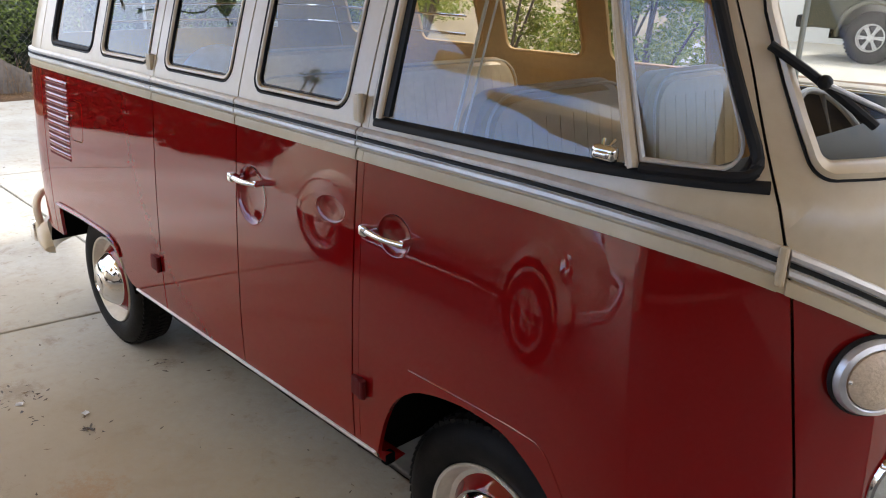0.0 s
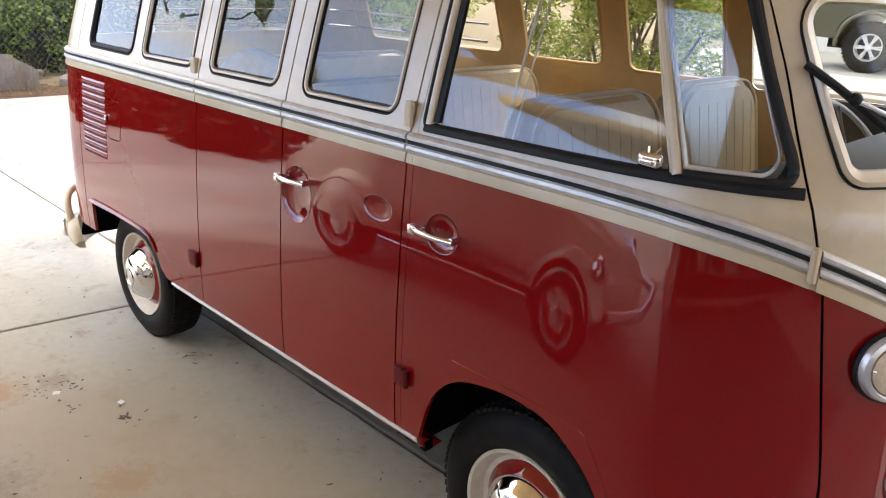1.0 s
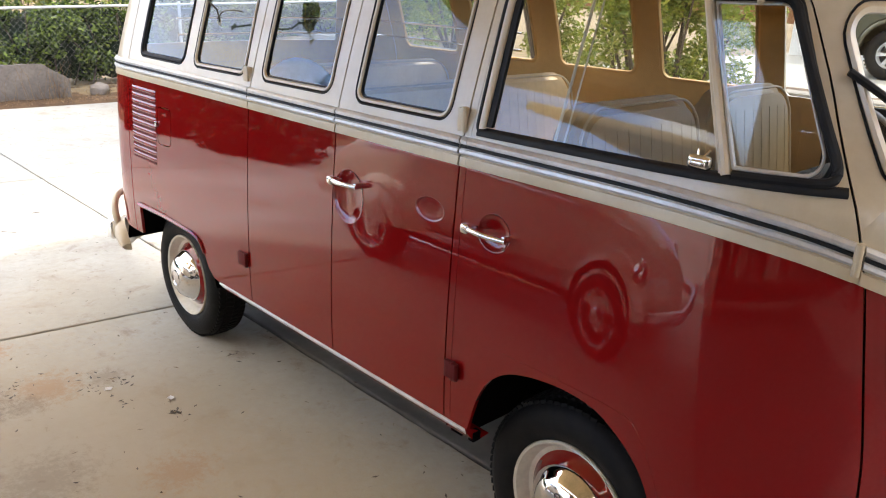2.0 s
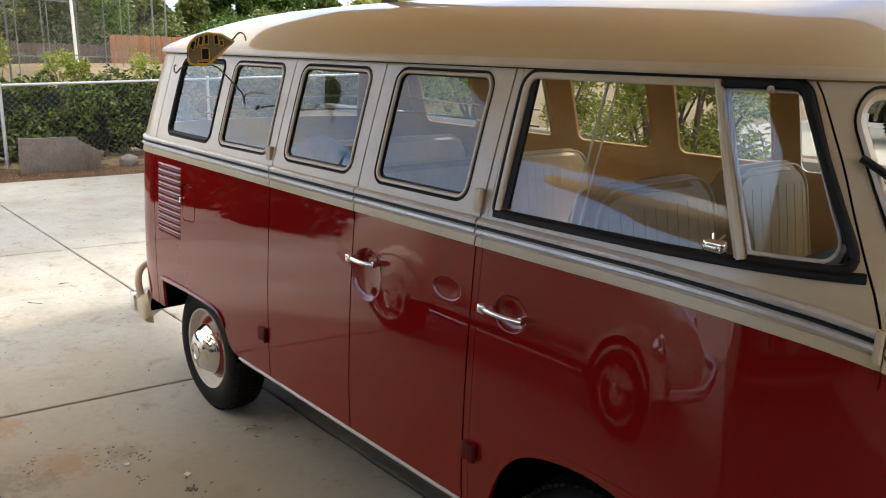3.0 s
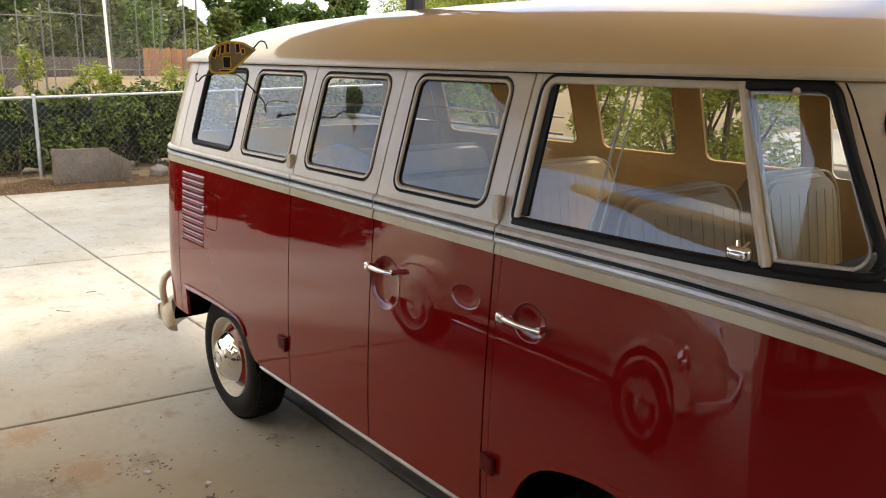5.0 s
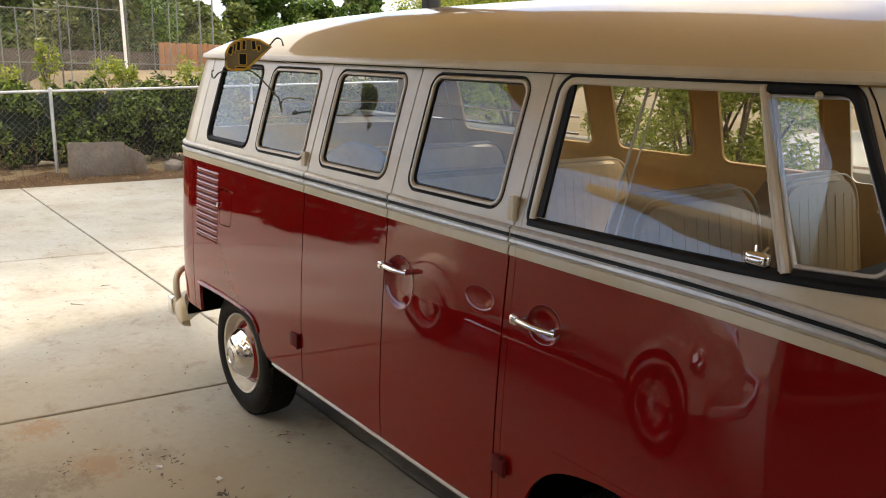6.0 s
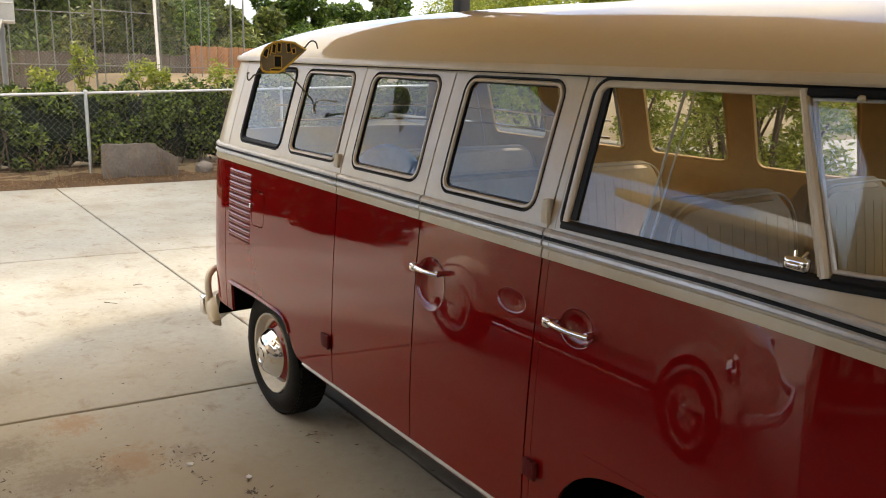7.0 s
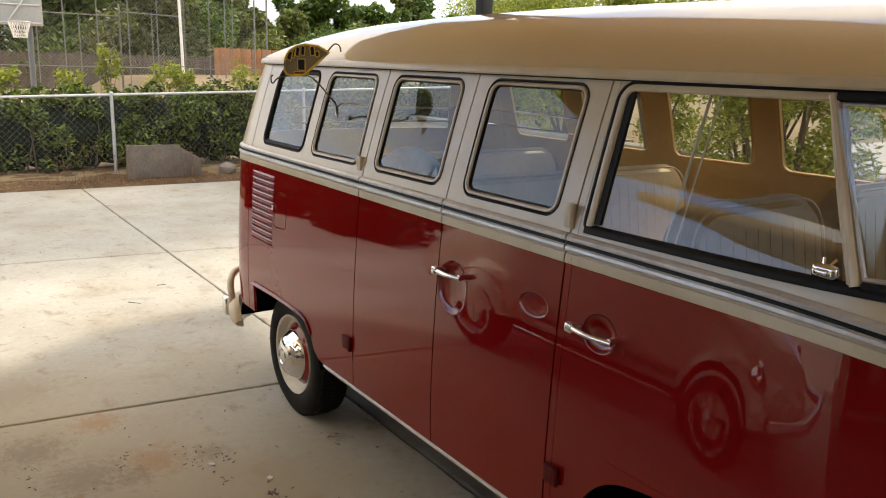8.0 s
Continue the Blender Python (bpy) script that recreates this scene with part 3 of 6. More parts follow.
for x, w, h in ((0.5, 0.10, 1.9), (0.8, 0.4, 1.2), (1.4, 0.08, 2.0), (2.0, 0.6, 1.6), (3.1, 0.1, 1.8)):
    bm = bmesh.new()
    box(bm, x, HY - 3.0, -0.01, x + w, HY - 2.6, h, 0.02)
    tagged(part("garage_shelf", bm, STUCCO, None), "unseen tall plain storage shelf added inside the garage", "shelf", "shelves in the garage")


# ---- the bus ----
bus = thing("minibus", (-1.2, 0, 0), "two-tone dark red and cream vintage split-screen minibus parked on concrete", "minibus")
GA, GB, GC, DR = -1.555, -0.977, -0.380, -0.352      # the shut lines along the side
gz_, gu_ = (0.44, 0.62, 0.82, 1.03, 1.22, 1.37, 1.60, 1.74, 1.80), (0.80, 0.795, 0.779, 0.743, 0.712, 0.668, 0.579, 0.506, 0.46)
bu_, bz_ = (-4.0, 0.25, 0.50, 0.67, 0.745, 0.866, 1.15, 1.6), (1.337, 1.337, 1.316, 1.287, 1.258, 1.215, 1.09, 0.90)


def shut(z):
    return float(np.interp(z, gz_, gu_))


def belt(u):
    return float(np.mean(np.interp(u + np.linspace(-0.13, 0.13, 9), bu_, bz_)))


def line(f, a, b, n):
    return [f(a + (b - a) * i / n) for i in range(n + 1)]


G = 0.003                 # half a shut line
BORD = 0.056              # the cream band reaches this far below the trim's middle
def eased(pts, times=2):
    """Cuts the corners of an open line, its ends kept."""
    for _ in range(times):
        out = [pts[0]]
        for p, q in zip(pts, pts[1:]):
            out += [tuple(a * 0.75 + b * 0.25 for a, b in zip(p, q)), tuple(a * 0.25 + b * 0.75 for a, b in zip(p, q))]
        pts = out + [pts[-1]]
    return pts


FRONT_ARCH = [(-0.279, 0.479), (-0.262, 0.54), (-0.241, 0.606), (-0.207, 0.673), (-0.165, 0.712), (-0.12, 0.740), (-0.06, 0.757), (0.0, 0.767), (0.05, 0.771), (0.093, 0.770), (0.14, 0.765),
              (0.18, 0.754), (0.23, 0.724), (0.28, 0.682), (0.32, 0.63), (0.35, 0.56), (0.365, 0.46)]
FRONT_ARCH = eased(FRONT_ARCH)
REAR_ARCH = [(-2.65, 0.50), (-2.65, 0.652), (-2.35, 0.657), (-2.07, 0.650), (-2.02, 0.640), (-1.985, 0.618), (-1.955, 0.57), (-1.93, 0.52), (-1.885, 0.487), (-1.82, 0.478)]
WINDOWS = {"a": [(-2.60, 1.388), (-2.127, 1.388), (-2.135, 1.757), (-2.60, 1.757)],
           "b": [(-2.052, 1.390), (-1.605, 1.394), (-1.620, 1.755), (-2.055, 1.755)],
           "c": [(-1.492, 1.391), (-1.033, 1.394), (-1.040, 1.757), (-1.500, 1.757)],
           "d": [(-0.905, 1.388), (-0.447, 1.390), (-0.450, 1.762), (-0.912, 1.762)]}
FWIN = [(-0.334, 1.377), (0.648, 1.392), (0.468, 1.776), (-0.345, 1.772)]
FRAD = [0.03, 0.06, 0.06, 0.05]
SCREEN = [(0.728, 1.410), (1.36, 1.440), (1.30, 1.765), (0.548, 1.765)]


def window(pts, r, parent, side=-1, frame_mat=None, glass_in=0.030):
    """Rubber, painted inner frame and pane of one side window."""
    w = ring("window_seal", pts, r, [(-0.001, 0.001), (0.001, 0.0025), (0.004, 0.001), (0.006, -0.004), (0.007, -0.012)], RUBBER, parent, side, "black rubber seal")
    ring("window_frame", pts, r, [(0.007, -0.012), (0.0085, 0.000), (0.011, 0.003), (0.017, 0.003), (0.0195, -0.001), (0.0205, -0.016)], frame_mat or WHITE, parent, side)
    ring("glazing_strip", pts, r, [(0.0195, -0.006), (0.0205, -0.005), (0.0235, -0.006), (0.0245, -0.016)], RUBBER, parent, side)
    g = sheet("pane", rpoly(pts, r, 0.0205), [], SIDEGLASS, parent, side, 0, -0.010)
    g.visible_shadow = False
    return g


def trims(u0, u1, parent, side=-1):
    """Ribbed aluminium belt moulding with a dark rubber insert."""
    strip("belt_trim", u0, u1, [(0.0255, 0), (0.024, 0.008), (0.017, 0.013), (0.009, 0.011), (0.006, 0.006), (-0.006, 0.006), (-0.009, 0.011), (-0.017, 0.012), (-0.023, 0.007), (-0.0245, 0)], ALU, parent, side, belt, label="ribbed aluminium moulding")
    strip("trim_insert", u0 + 0.001, u1 - 0.001, [(0.0062, 0.004), (0.003, 0.0095), (-0.003, 0.0095), (-0.0062, 0.004)], RUBBER, parent, side, belt, label="dark rubber insert")
    strip("belt_flange", u0, u1, [(-0.028, 0), (-0.030, 0.005), (-0.050, 0.007), (-0.0555, 0.006), (-0.0565, 0)], WHITE, parent, side, belt)


def edges(u0, u1):
    """Upper outline run along the cream border from u1 back to u0."""
    n = max(1, int(abs(u1 - u0) / 0.05))
    return [(u1 + (u0 - u1) * i / n, belt(u1 + (u0 - u1) * i / n) - BORD) for i in range(n + 1)]


def handle(u, z, length, parent, rise_=0.0):
    """Chrome pull handle with two feet and a lock button."""
    bm = bmesh.new()
    pts = [surf(u + length * t, z + rise_ * t, 0.030 + 0.010 * math.sin(math.pi * t)) for t in np.linspace(0, 1, 11)]
    tube(bm, pts, 0.0095, 10, r1=0.0075)
    for t in (0.04, 0.93):
        tube(bm, [surf(u + length * t, z + rise_ * t, 0.0), surf(u + length * t, z + rise_ * t, 0.030)], 0.010, 10)
    p = surf(u - 0.004, z, 0.030)
    box(bm, p.x - 0.014, p.y - 0.012, p.z - 0.014, p.x + 0.016, p.y + 0.014, p.z + 0.014, 0.006)
    h = part("handle", bm, CHROME, parent, "chrome pull handle", 60)
    return h


def dish(u, z, a, b, depth, parent, flat=False):
    """Pressed hollow in the door skin behind a handle, with its rolled rim."""
    V, F = [], []
    prof = [(1.03, 0.0005), (1.0, 0.0012), (0.95, -0.003), (0.85, -depth * 0.55), (0.65, -depth * 0.9), (0.35, -depth), (0.02, -depth * 1.02)]
    n = 32
    for s, o in prof:
        V += [surf(u + a * s * math.cos(2 * math.pi * j / n), z + b * s * math.sin(2 * math.pi * j / n), o) for j in range(n)]
    for i in range(len(prof) - 1):
        F += [(i * n + j, i * n + (j + 1) % n, (i + 1) * n + (j + 1) % n, (i + 1) * n + j) for j in range(n)]
    F.append(tuple(range((len(prof) - 1) * n, len(prof) * n)))
    return raw("handle_recess", V, F, RED, parent, "", True)


def hinge(u, z, w, h, material, parent, proud=0.018, pin=True):
    bm = bmesh.new()
    p = surf(u, z, 0)
    box(bm, p.x - w / 2, p.y - proud, z - h / 2, p.x + w / 2, p.y + 0.01, z + h / 2, 0.004)
    if pin:
        tube(bm, [(p.x + w / 2, p.y - proud * 0.7, z - h * 0.52), (p.x + w / 2, p.y - proud * 0.7, z + h * 0.56)], 0.008, 10)
    return part("hinge", bm, material, parent)


# rear quarter
flap = [(-2.386, 1.004), (-2.244, 1.010), (-2.236, 1.182), (-2.382, 1.182)]
quarter = sheet("rear_quarter", REAR_ARCH + [(GA - G, 0.478)] + edges(-2.715, GA - G) + [(-2.715, 0.50)], [rpoly(flap, 0.03, 0)], RED, bus, label="glossy dark red rear quarter panel", inner=INNER)
sheet("fuel_flap", rpoly(flap, 0.028, 0.005), [], RED, quarter, thick=0.01)
bm = bmesh.new()
p = surf(-2.386, 1.10, 0.004)
box(bm, p.x - 0.007, p.y - 0.008, p.z - 0.012, p.x + 0.007, p.y + 0.004, p.z + 0.012, 0.003)
part("flap_latch", bm, CHROME, quarter)
for i in range(11):
    z = 1.244 - 0.0315 * i
    V, F = [], []
    for t in np.linspace(0, 1, 9):
        u = -2.668 + 0.268 * t
        e = 0.0 if t in (0.0, 1.0) else 1.0
        V += [surf(u, z + 0.004, 0.0005), surf(u, z + 0.001, 0.001 + 0.0035 * e), surf(u, z - 0.010, 0.001 + 0.0046 * e), surf(u, z - 0.0135, 0.0005 + 0.0035 * e), surf(u, z - 0.0135, -0.004)]
    for a in range(8):
        for b in range(4):
            F.append((a * 5 + b, (a + 1) * 5 + b, (a + 1) * 5 + b + 1, a * 5 + b + 1))
    raw("louvre", V, F, RED, quarter, smooth=50)
    strip("louvre_slot", -2.662, -2.406, [(z - 0.0138, 0.001), (z - 0.0138, 0.0018), (z - 0.0262, 0.0018), (z - 0.0262, 0.001)], HINGERED, quarter)
bm = bmesh.new()
tube(bm, [surf(u, z + 0.004, 0.004) for u, z in [(-2.648, 0.652), (-2.5, 0.656), (-2.35, 0.658), (-2.2, 0.655), (-2.07, 0.650), (-2.015, 0.640), (-1.98, 0.618), (-1.955, 0.58)]], 0.011, 8, r1=0.005)
part("arch_lip", bm, RED, quarter)
sheet("quarter_frame", [(-2.715, 1.282), (GA - G, 1.282), (GA - G, GUT), (-2.715, GUT)], [rpoly(WINDOWS["a"], 0.05), rpoly(WINDOWS["b"], 0.05)], WHITE, bus, label="cream painted window surround", inner=INNER)
window(WINDOWS["a"], 0.05, quarter, frame_mat=RUBBER)
window(WINDOWS["b"], 0.05, quarter)
trims(-2.93, GA - G, quarter)


# the two side loading doors
def side_door(u0, u1, win, hole, name, label):
    d = sheet(name, [(u0 + G, 0.484), (u1 - G, 0.484)] + edges(u0 + G, u1 - G), hole, RED, bus, label=label, inner=INNER)
    sheet("door_frame", [(u0 + G, 1.282), (u1 - G, 1.282), (u1 - G, GUT - 0.002), (u0 + G, GUT - 0.002)], [rpoly(win, 0.05)], WHITE, d, inner=INNER)
    window(win, 0.05, d)
    trims(u0 + G, u1 - G, d)
    return d


door_a = side_door(GA, GB, WINDOWS["c"], [], "side_door", "closed dark red side door with cream top")
door_b = side_door(GB, GC, WINDOWS["d"], [ellipse(-0.888, 1.080, 0.084, 0.092), ellipse(-0.486, 1.130, 0.064, 0.036)], "side_door", "closed dark red side door with chrome handle")
dish(-0.888, 1.080, 0.084, 0.092, 0.013, door_b)
dish(-0.486, 1.130, 0.064, 0.036, 0.005, door_b)
handle(-0.945, 1.128, 0.135, door_b, 0.004)
for u, par in ((-1.60, door_a), (-0.355, door_b)):
    hinge(u, 0.662, 0.060 if par is door_a else 0.036, 0.056, HINGERED, par, 0.012)
hinge(-1.588, 1.408, 0.035, 0.055, WHITE, door_a, 0.014, False)
hinge(-0.392, 1.408, 0.024, 0.066, WHITE, door_b, 0.018)

# narrow pillar between the doors
sheet("door_pillar", [(GC + G, 0.478), (DR - 0.0008, 0.478)] + [(DR - 0.0008, belt(0) - BORD), (GC + G, belt(0) - BORD)], [], RED, bus, inner=INNER)
pil = sheet("door_pillar", [(GC + G, 1.282), (DR - 0.0008, 1.282), (DR - 0.0008, GUT), (GC + G, GUT)], [], WHITE, bus, inner=INNER)
trims(GC + G, DR - 0.0008, pil)

# front door
top = edges(DR + 0.0008, shut(1.23) - G)
fd_out = [(DR + 0.0008, 0.478)] + FRONT_ARCH + [(0.56, 0.455)] + [(shut(z) - G, z) for z in np.linspace(0.455, 1.22, 14)] + top
front_door = sheet("front_door", fd_out, [ellipse(-0.222, 1.122, 0.062, 0.054)], RED, bus, label="closed dark red front door with cream top", inner=INNER)
up = [(u, z) for u, z in edges(DR + 0.0008, shut(1.23) - G)][::-1]
sheet("door_frame", up + [(shut(z) - G, z) for z in np.linspace(1.24, GUT - 0.004, 14)] + [(DR + 0.0008, GUT - 0.004)], [rpoly(FWIN, FRAD)], WHITE, front_door, inner=INNER)
dish(-0.222, 1.122, 0.062, 0.054, 0.014, front_door)
handle(-0.298, 1.122, 0.146, front_door)
hinge(0.688, 1.268, 0.010, 0.064, WHITE, front_door, 0.016)
hinge(-0.335, 0.664, 0.03, 0.05, HINGERED, front_door)
trims(DR + 0.0008, 0.684, front_door)
bm = bmesh.new()
tube(bm, [surf(u, z, 0.0) for u, z in [(-0.15, 0.789), (-0.02, 0.790), (0.09, 0.789), (0.19, 0.785), (0.257, 0.776), (0.278, 0.764), (0.292, 0.748), (0.315, 0.71), (0.338, 0.668), (0.372, 0.58), (0.385, 0.48)]], 0.0018, 6)
part("arch_crease", bm, RED, front_door)
# front door glass: sliding part, divider, quarter light
ring("window_seal", FWIN, FRAD, [(-0.004, 0.001), (-0.003, 0.006), (0.003, 0.007), (0.007, 0.003), (0.008, -0.012)], RUBBER, front_door, label="black rubber seal")
slide = [(-0.327, 1.371), (0.408, 1.381), (0.256, 1.770), (-0.338, 1.767)]
ring("slide_frame", slide, [0.02, 0.005, 0.005, 0.045], [(-0.002, -0.012), (-0.001, 0.003), (0.004, 0.006), (0.015, 0.005), (0.019, 0.001), (0.020, -0.014)], WHITE, front_door)
pane = sheet("pane", rpoly(slide, 0.01, 0.014), [], GLASS, front_door, thick=0, off=-0.012)
pane.visible_shadow = False
strip("sill_rubber", -0.325, 0.650, [(1.371, 0.001), (1.373, 0.008), (1.379, 0.011), (1.387, 0.010), (1.392, 0.006), (1.394, -0.012)], RUBBER, front_door, zfun=lambda u: 0.012 * max(0, (u + 0.3) / 0.95), label="black rubber at the window's foot")
bm = bmesh.new()
box(bm, 0, 0, 0, 1, 1, 1)
for v in bm.verts:
    v.co = surf(-0.314 + 0.026 * v.co.x - 0.010 * v.co.z, 1.398 + 0.350 * v.co.z, -0.016 + 0.012 * v.co.y)
part("glass_channel", bm, RUBBER, front_door)
vent = [(0.400, 1.402), (0.632, 1.404), (0.466, 1.762), (0.256, 1.760)]
ring("vent_frame", vent, [0.01, 0.05, 0.05, 0.01], [(0.009, -0.010), (0.010, 0.001), (0.013, 0.003), (0.016, 0.002), (0.017, -0.010)], ALU, front_door, label="hinged triangular quarter light")
bm = bmesh.new()
tube(bm, [surf(u, z, 0.004) for u, z in ((0.262, 1.761), (0.34, 1.763), (0.430, 1.764), (0.452, 1.758), (0.468, 1.744), (0.485, 1.71), (0.530, 1.622), (0.585, 1.515), (0.614, 1.458), (0.621, 1.440), (0.622, 1.428), (0.618, 1.417), (0.609, 1.410), (0.596, 1.407), (0.57, 1.405), (0.49, 1.403), (0.41, 1.401))], 0.0115, 10)
part("vent_seal", bm, RUBBER, front_door, "thick black rubber seal")
vp = [surf(u, z, 0.014) for u, z in rpoly(vent, 0.02, 0.012)]
vn = Vector((0.178, -0.972, 0.128)).normalized()          # the quarter light stands a little ajar
vc = sum(vp, Vector()) / len(vp)
pane = raw("pane", [p - vn * (p - vc).dot(vn) for p in vp], [tuple(range(len(vp)))], VENTGLASS, front_door)
pane.visible_shadow = False
bm = bmesh.new()
a, b = surf(0.397, 1.399, 0.004), surf(0.2505, 1.764, 0.004)
tube(bm, [a.lerp(b, t) for t in (0, 0.5, 1)], 0.0105, 8)
part("divider_bar", bm, WHITE, front_door)
bm = bmesh.new()
p = surf(0.333, 1.416, 0.0)
box(bm, p.x - 0.028, p.y - 0.012, p.z - 0.016, p.x + 0.028, p.y + 0.010, p.z + 0.016, 0.010, None, 3)
box(bm, p.x - 0.016, p.y - 0.018, p.z - 0.007, p.x + 0.016, p.y - 0.006, p.z + 0.007, 0.005)
tube(bm, [(p.x - 0.005, p.y, p.z + 0.014), (p.x - 0.010, p.y + 0.008, p.z + 0.026)], 0.0032, 6)
tube(bm, [(p.x + 0.008, p.y, p.z + 0.014), (p.x + 0.016, p.y + 0.008, p.z + 0.028)], 0.0032, 6)
part("window_latch", bm, CHROME, front_door, "chrome sliding window latch", 50)
bm = bmesh.new()
tube(bm, [surf(-0.078, 1.392, -0.02), surf(-0.072, 1.756, -0.02)], 0.0045, 6)
tube(bm, [surf(-0.052, 1.392, -0.024), surf(-0.046, 1.756, -0.024)], 0.0028, 6)
part("pane_edge", bm, mat("glass_edge", (0.55, 0.52, 0.42), 0.3, var=0.05), front_door)
bm = bmesh.new()
p = surf(0.385, 1.752, 0.016)
bmesh.ops.create_uvsphere(bm, u_segments=12, v_segments=8, radius=0.0085, matrix=Matrix.Translation(p))
part("pivot_cap", bm, WHITE, front_door)

# nose
sheet("nose_panel", [(shut(z) + G, z) for z in np.linspace(1.215, 0.455, 12)] + [(UMAX, 0.455)] + edges(shut(1.215) + G, UMAX), [], RED, bus, label="dark red lower nose panel", inner=INNER)
sheet("nose_panel", [(UMAX, 0.455)] + [(shut(z) + G, z) for z in np.linspace(0.455, 1.215, 12)] and [(shut(z) + G, z) for z in np.linspace(1.215, 0.455, 12)] + [(UMAX, 0.455)] + edges(shut(1.215) + G, UMAX), [], RED, bus, 1, inner=INNER)
lower = edges(shut(1.22) + G, UMAX)[::-1]
for sd in (-1, 1):
    nt = sheet("screen_surround", lower + [(UMAX, GUT)] + [(shut(z) + G, z) for z in np.linspace(GUT, 1.24, 14)], [rpoly(SCREEN, 0.06)], WHITE, bus, sd, inner=INNER, label="cream windscreen surround")
    ring("screen_rubber", SCREEN, 0.06, [(-0.003, 0.0), (-0.001, 0.005), (0.004, 0.004)], RUBBER, nt, sd)
    ring("screen_frame", SCREEN, 0.06, [(0.002, -0.01), (0.004, 0.010), (0.014, 0.016), (0.026, 0.010), (0.030, -0.012)], WHITE, nt, sd)
    pane = sheet("windscreen", rpoly(SCREEN, 0.06, 0.026), [], SCREENGLASS, nt, sd, 0, -0.006)
    pane.visible_shadow = False
    trims(0.699, UMAX - 0.02, nt, sd)
# wiper on the near screen
bm = bmesh.new()
w0, w1 = surf(0.612, 1.626, 0.022), surf(0.842, 1.500, 0.022)
tube(bm, [w0.lerp(w1, t) + Vector((0, 0, 0.004 * math.sin(math.pi * t))) for t in np.linspace(0, 1, 7)], 0.0085, 8)
wiper = part("wiper_blade", bm, RUBBER, bus, "black rubber wiper blade")
bm = bmesh.new()
tube(bm, [w0.lerp(w1, 0.5) + Vector((0.006, -0.006, 0.004)), surf(0.90, 1.512, 0.035), surf(1.12, 1.41, 0.02)], 0.005, 8)
part("wiper_arm", bm, GALV, wiper)
bm = bmesh.new()
bmesh.ops.create_uvsphere(bm, u_segments=10, v_segments=8, radius=0.013, matrix=Matrix.Translation(w0.lerp(w1, 0.5) + Vector((0.004, -0.004, 0.006))))
part("wiper_joint", bm, RUBBER, wiper)


def frame_at(u, z):
    """A pose whose -y axis leaves the skin at (u, z)."""
    n = surf_n(u, z)
    xx = Vector((0, 0, 1)).cross(-n).normalized() * -1
    zz = xx.cross(-n)
    m = Matrix((xx, -n, zz)).transposed().to_4x4()
    return Matrix.Translation(surf(u, z)) @ m


m = frame_at(0.878, 1.074) @ Matrix.Diagonal((0.92, 1, 0.92, 1))
sx = Matrix.Diagonal((0.098 / 0.09, 1, 1, 1))
bm = bmesh.new()
lathe(bm, [(0.084, 0.0), (0.086, -0.006), (0.083, -0.012), (0.078, -0.010)], 40, m @ sx)
signal = part("signal_gasket", bm, RUBBER, bus, "black gasket of the turn signal")
bm = bmesh.new()
lathe(bm, [(0.080, 0.0), (0.080, -0.014), (0.075, -0.024), (0.066, -0.028), (0.063, -0.026), (0.061, -0.016)], 40, m @ sx)
part("signal_bezel", bm, BEZEL, signal, "satin aluminium bezel")
bm = bmesh.new()
lathe(bm, [(0.0615, -0.018), (0.060, -0.028), (0.048, -0.036), (0.03, -0.042), (0.012, -0.044), (0.0005, -0.0445)], 40, m @ sx)
part("signal_lens", bm, AMBER, signal, "pale amber ribbed lens")
for s in (-1, 1):
    bm = bmesh.new()
    lathe(bm, [(0.005, -0.028), (0.004, -0.031), (0.0003, -0.032)], 10, m @ Matrix.Translation((s * 0.062, 0, 0)))
    part("lens_screw", bm, CHROME, signal)
m = frame_at(1.048, 0.818) @ Matrix.Rotation(radians(-22), 4, 'Z') @ Matrix.Diagonal((1.04, 1, 1.04, 1))
bm = bmesh.new()
lathe(bm, [(0.128, 0.03), (0.128, -0.01), (0.122, -0.032), (0.116, -0.042), (0.111, -0.044), (0.108, -0.036)], 48, m)
lamp = part("headlamp_ring", bm, CHROME, bus, "chrome headlamp ring")
bm = bmesh.new()
lathe(bm, [(0.1095, -0.036), (0.09, -0.048), (0.06, -0.058), (0.03, -0.064), (0.0005, -0.066)], 48, m)
part("headlamp_lens", bm, LAMPGLASS, lamp, "fluted clear headlamp glass")

# tail and far side
notch = [(UMIN, 0.50), (-2.721, 0.50)] + edges(UMIN, -2.721)
for sd in (-1, 1):
    sheet("tail_panel", notch, [], RED, bus, sd, inner=INNER)
    tp = sheet("tail_frame", [(UMIN, 1.282), (-2.721, 1.282), (-2.721, GUT), (UMIN, GUT), (UMIN, 1.73), (UMIN + 0.66, 1.73), (UMIN + 0.66, 1.40), (UMIN, 1.40)], [], WHITE, bus, sd, inner=INNER)
    pane = sheet("tail_pane", [(UMIN, 1.40), (UMIN + 0.66, 1.40), (UMIN + 0.66, 1.73), (UMIN, 1.73)], [], GLASS, tp, sd, 0, -0.008)
    pane.visible_shadow = False
    trims(UMIN + 0.02, -2.93 if sd < 0 else -2.72, tp, sd)
far = sheet("far_side", REAR_ARCH + [(-0.30, 0.478)] + FRONT_ARCH + [(0.56, 0.455)] + [(shut(z) - G, z) for z in np.linspace(0.455, 1.22, 10)] + edges(-2.715, shut(1.23) - G) + [(-2.715, 0.5)], [], RED, bus, 1, inner=INNER, label="dark red far side panel")
FARF = [(-0.24, 1.383), FWIN[1], FWIN[2], (-0.25, 1.772)]
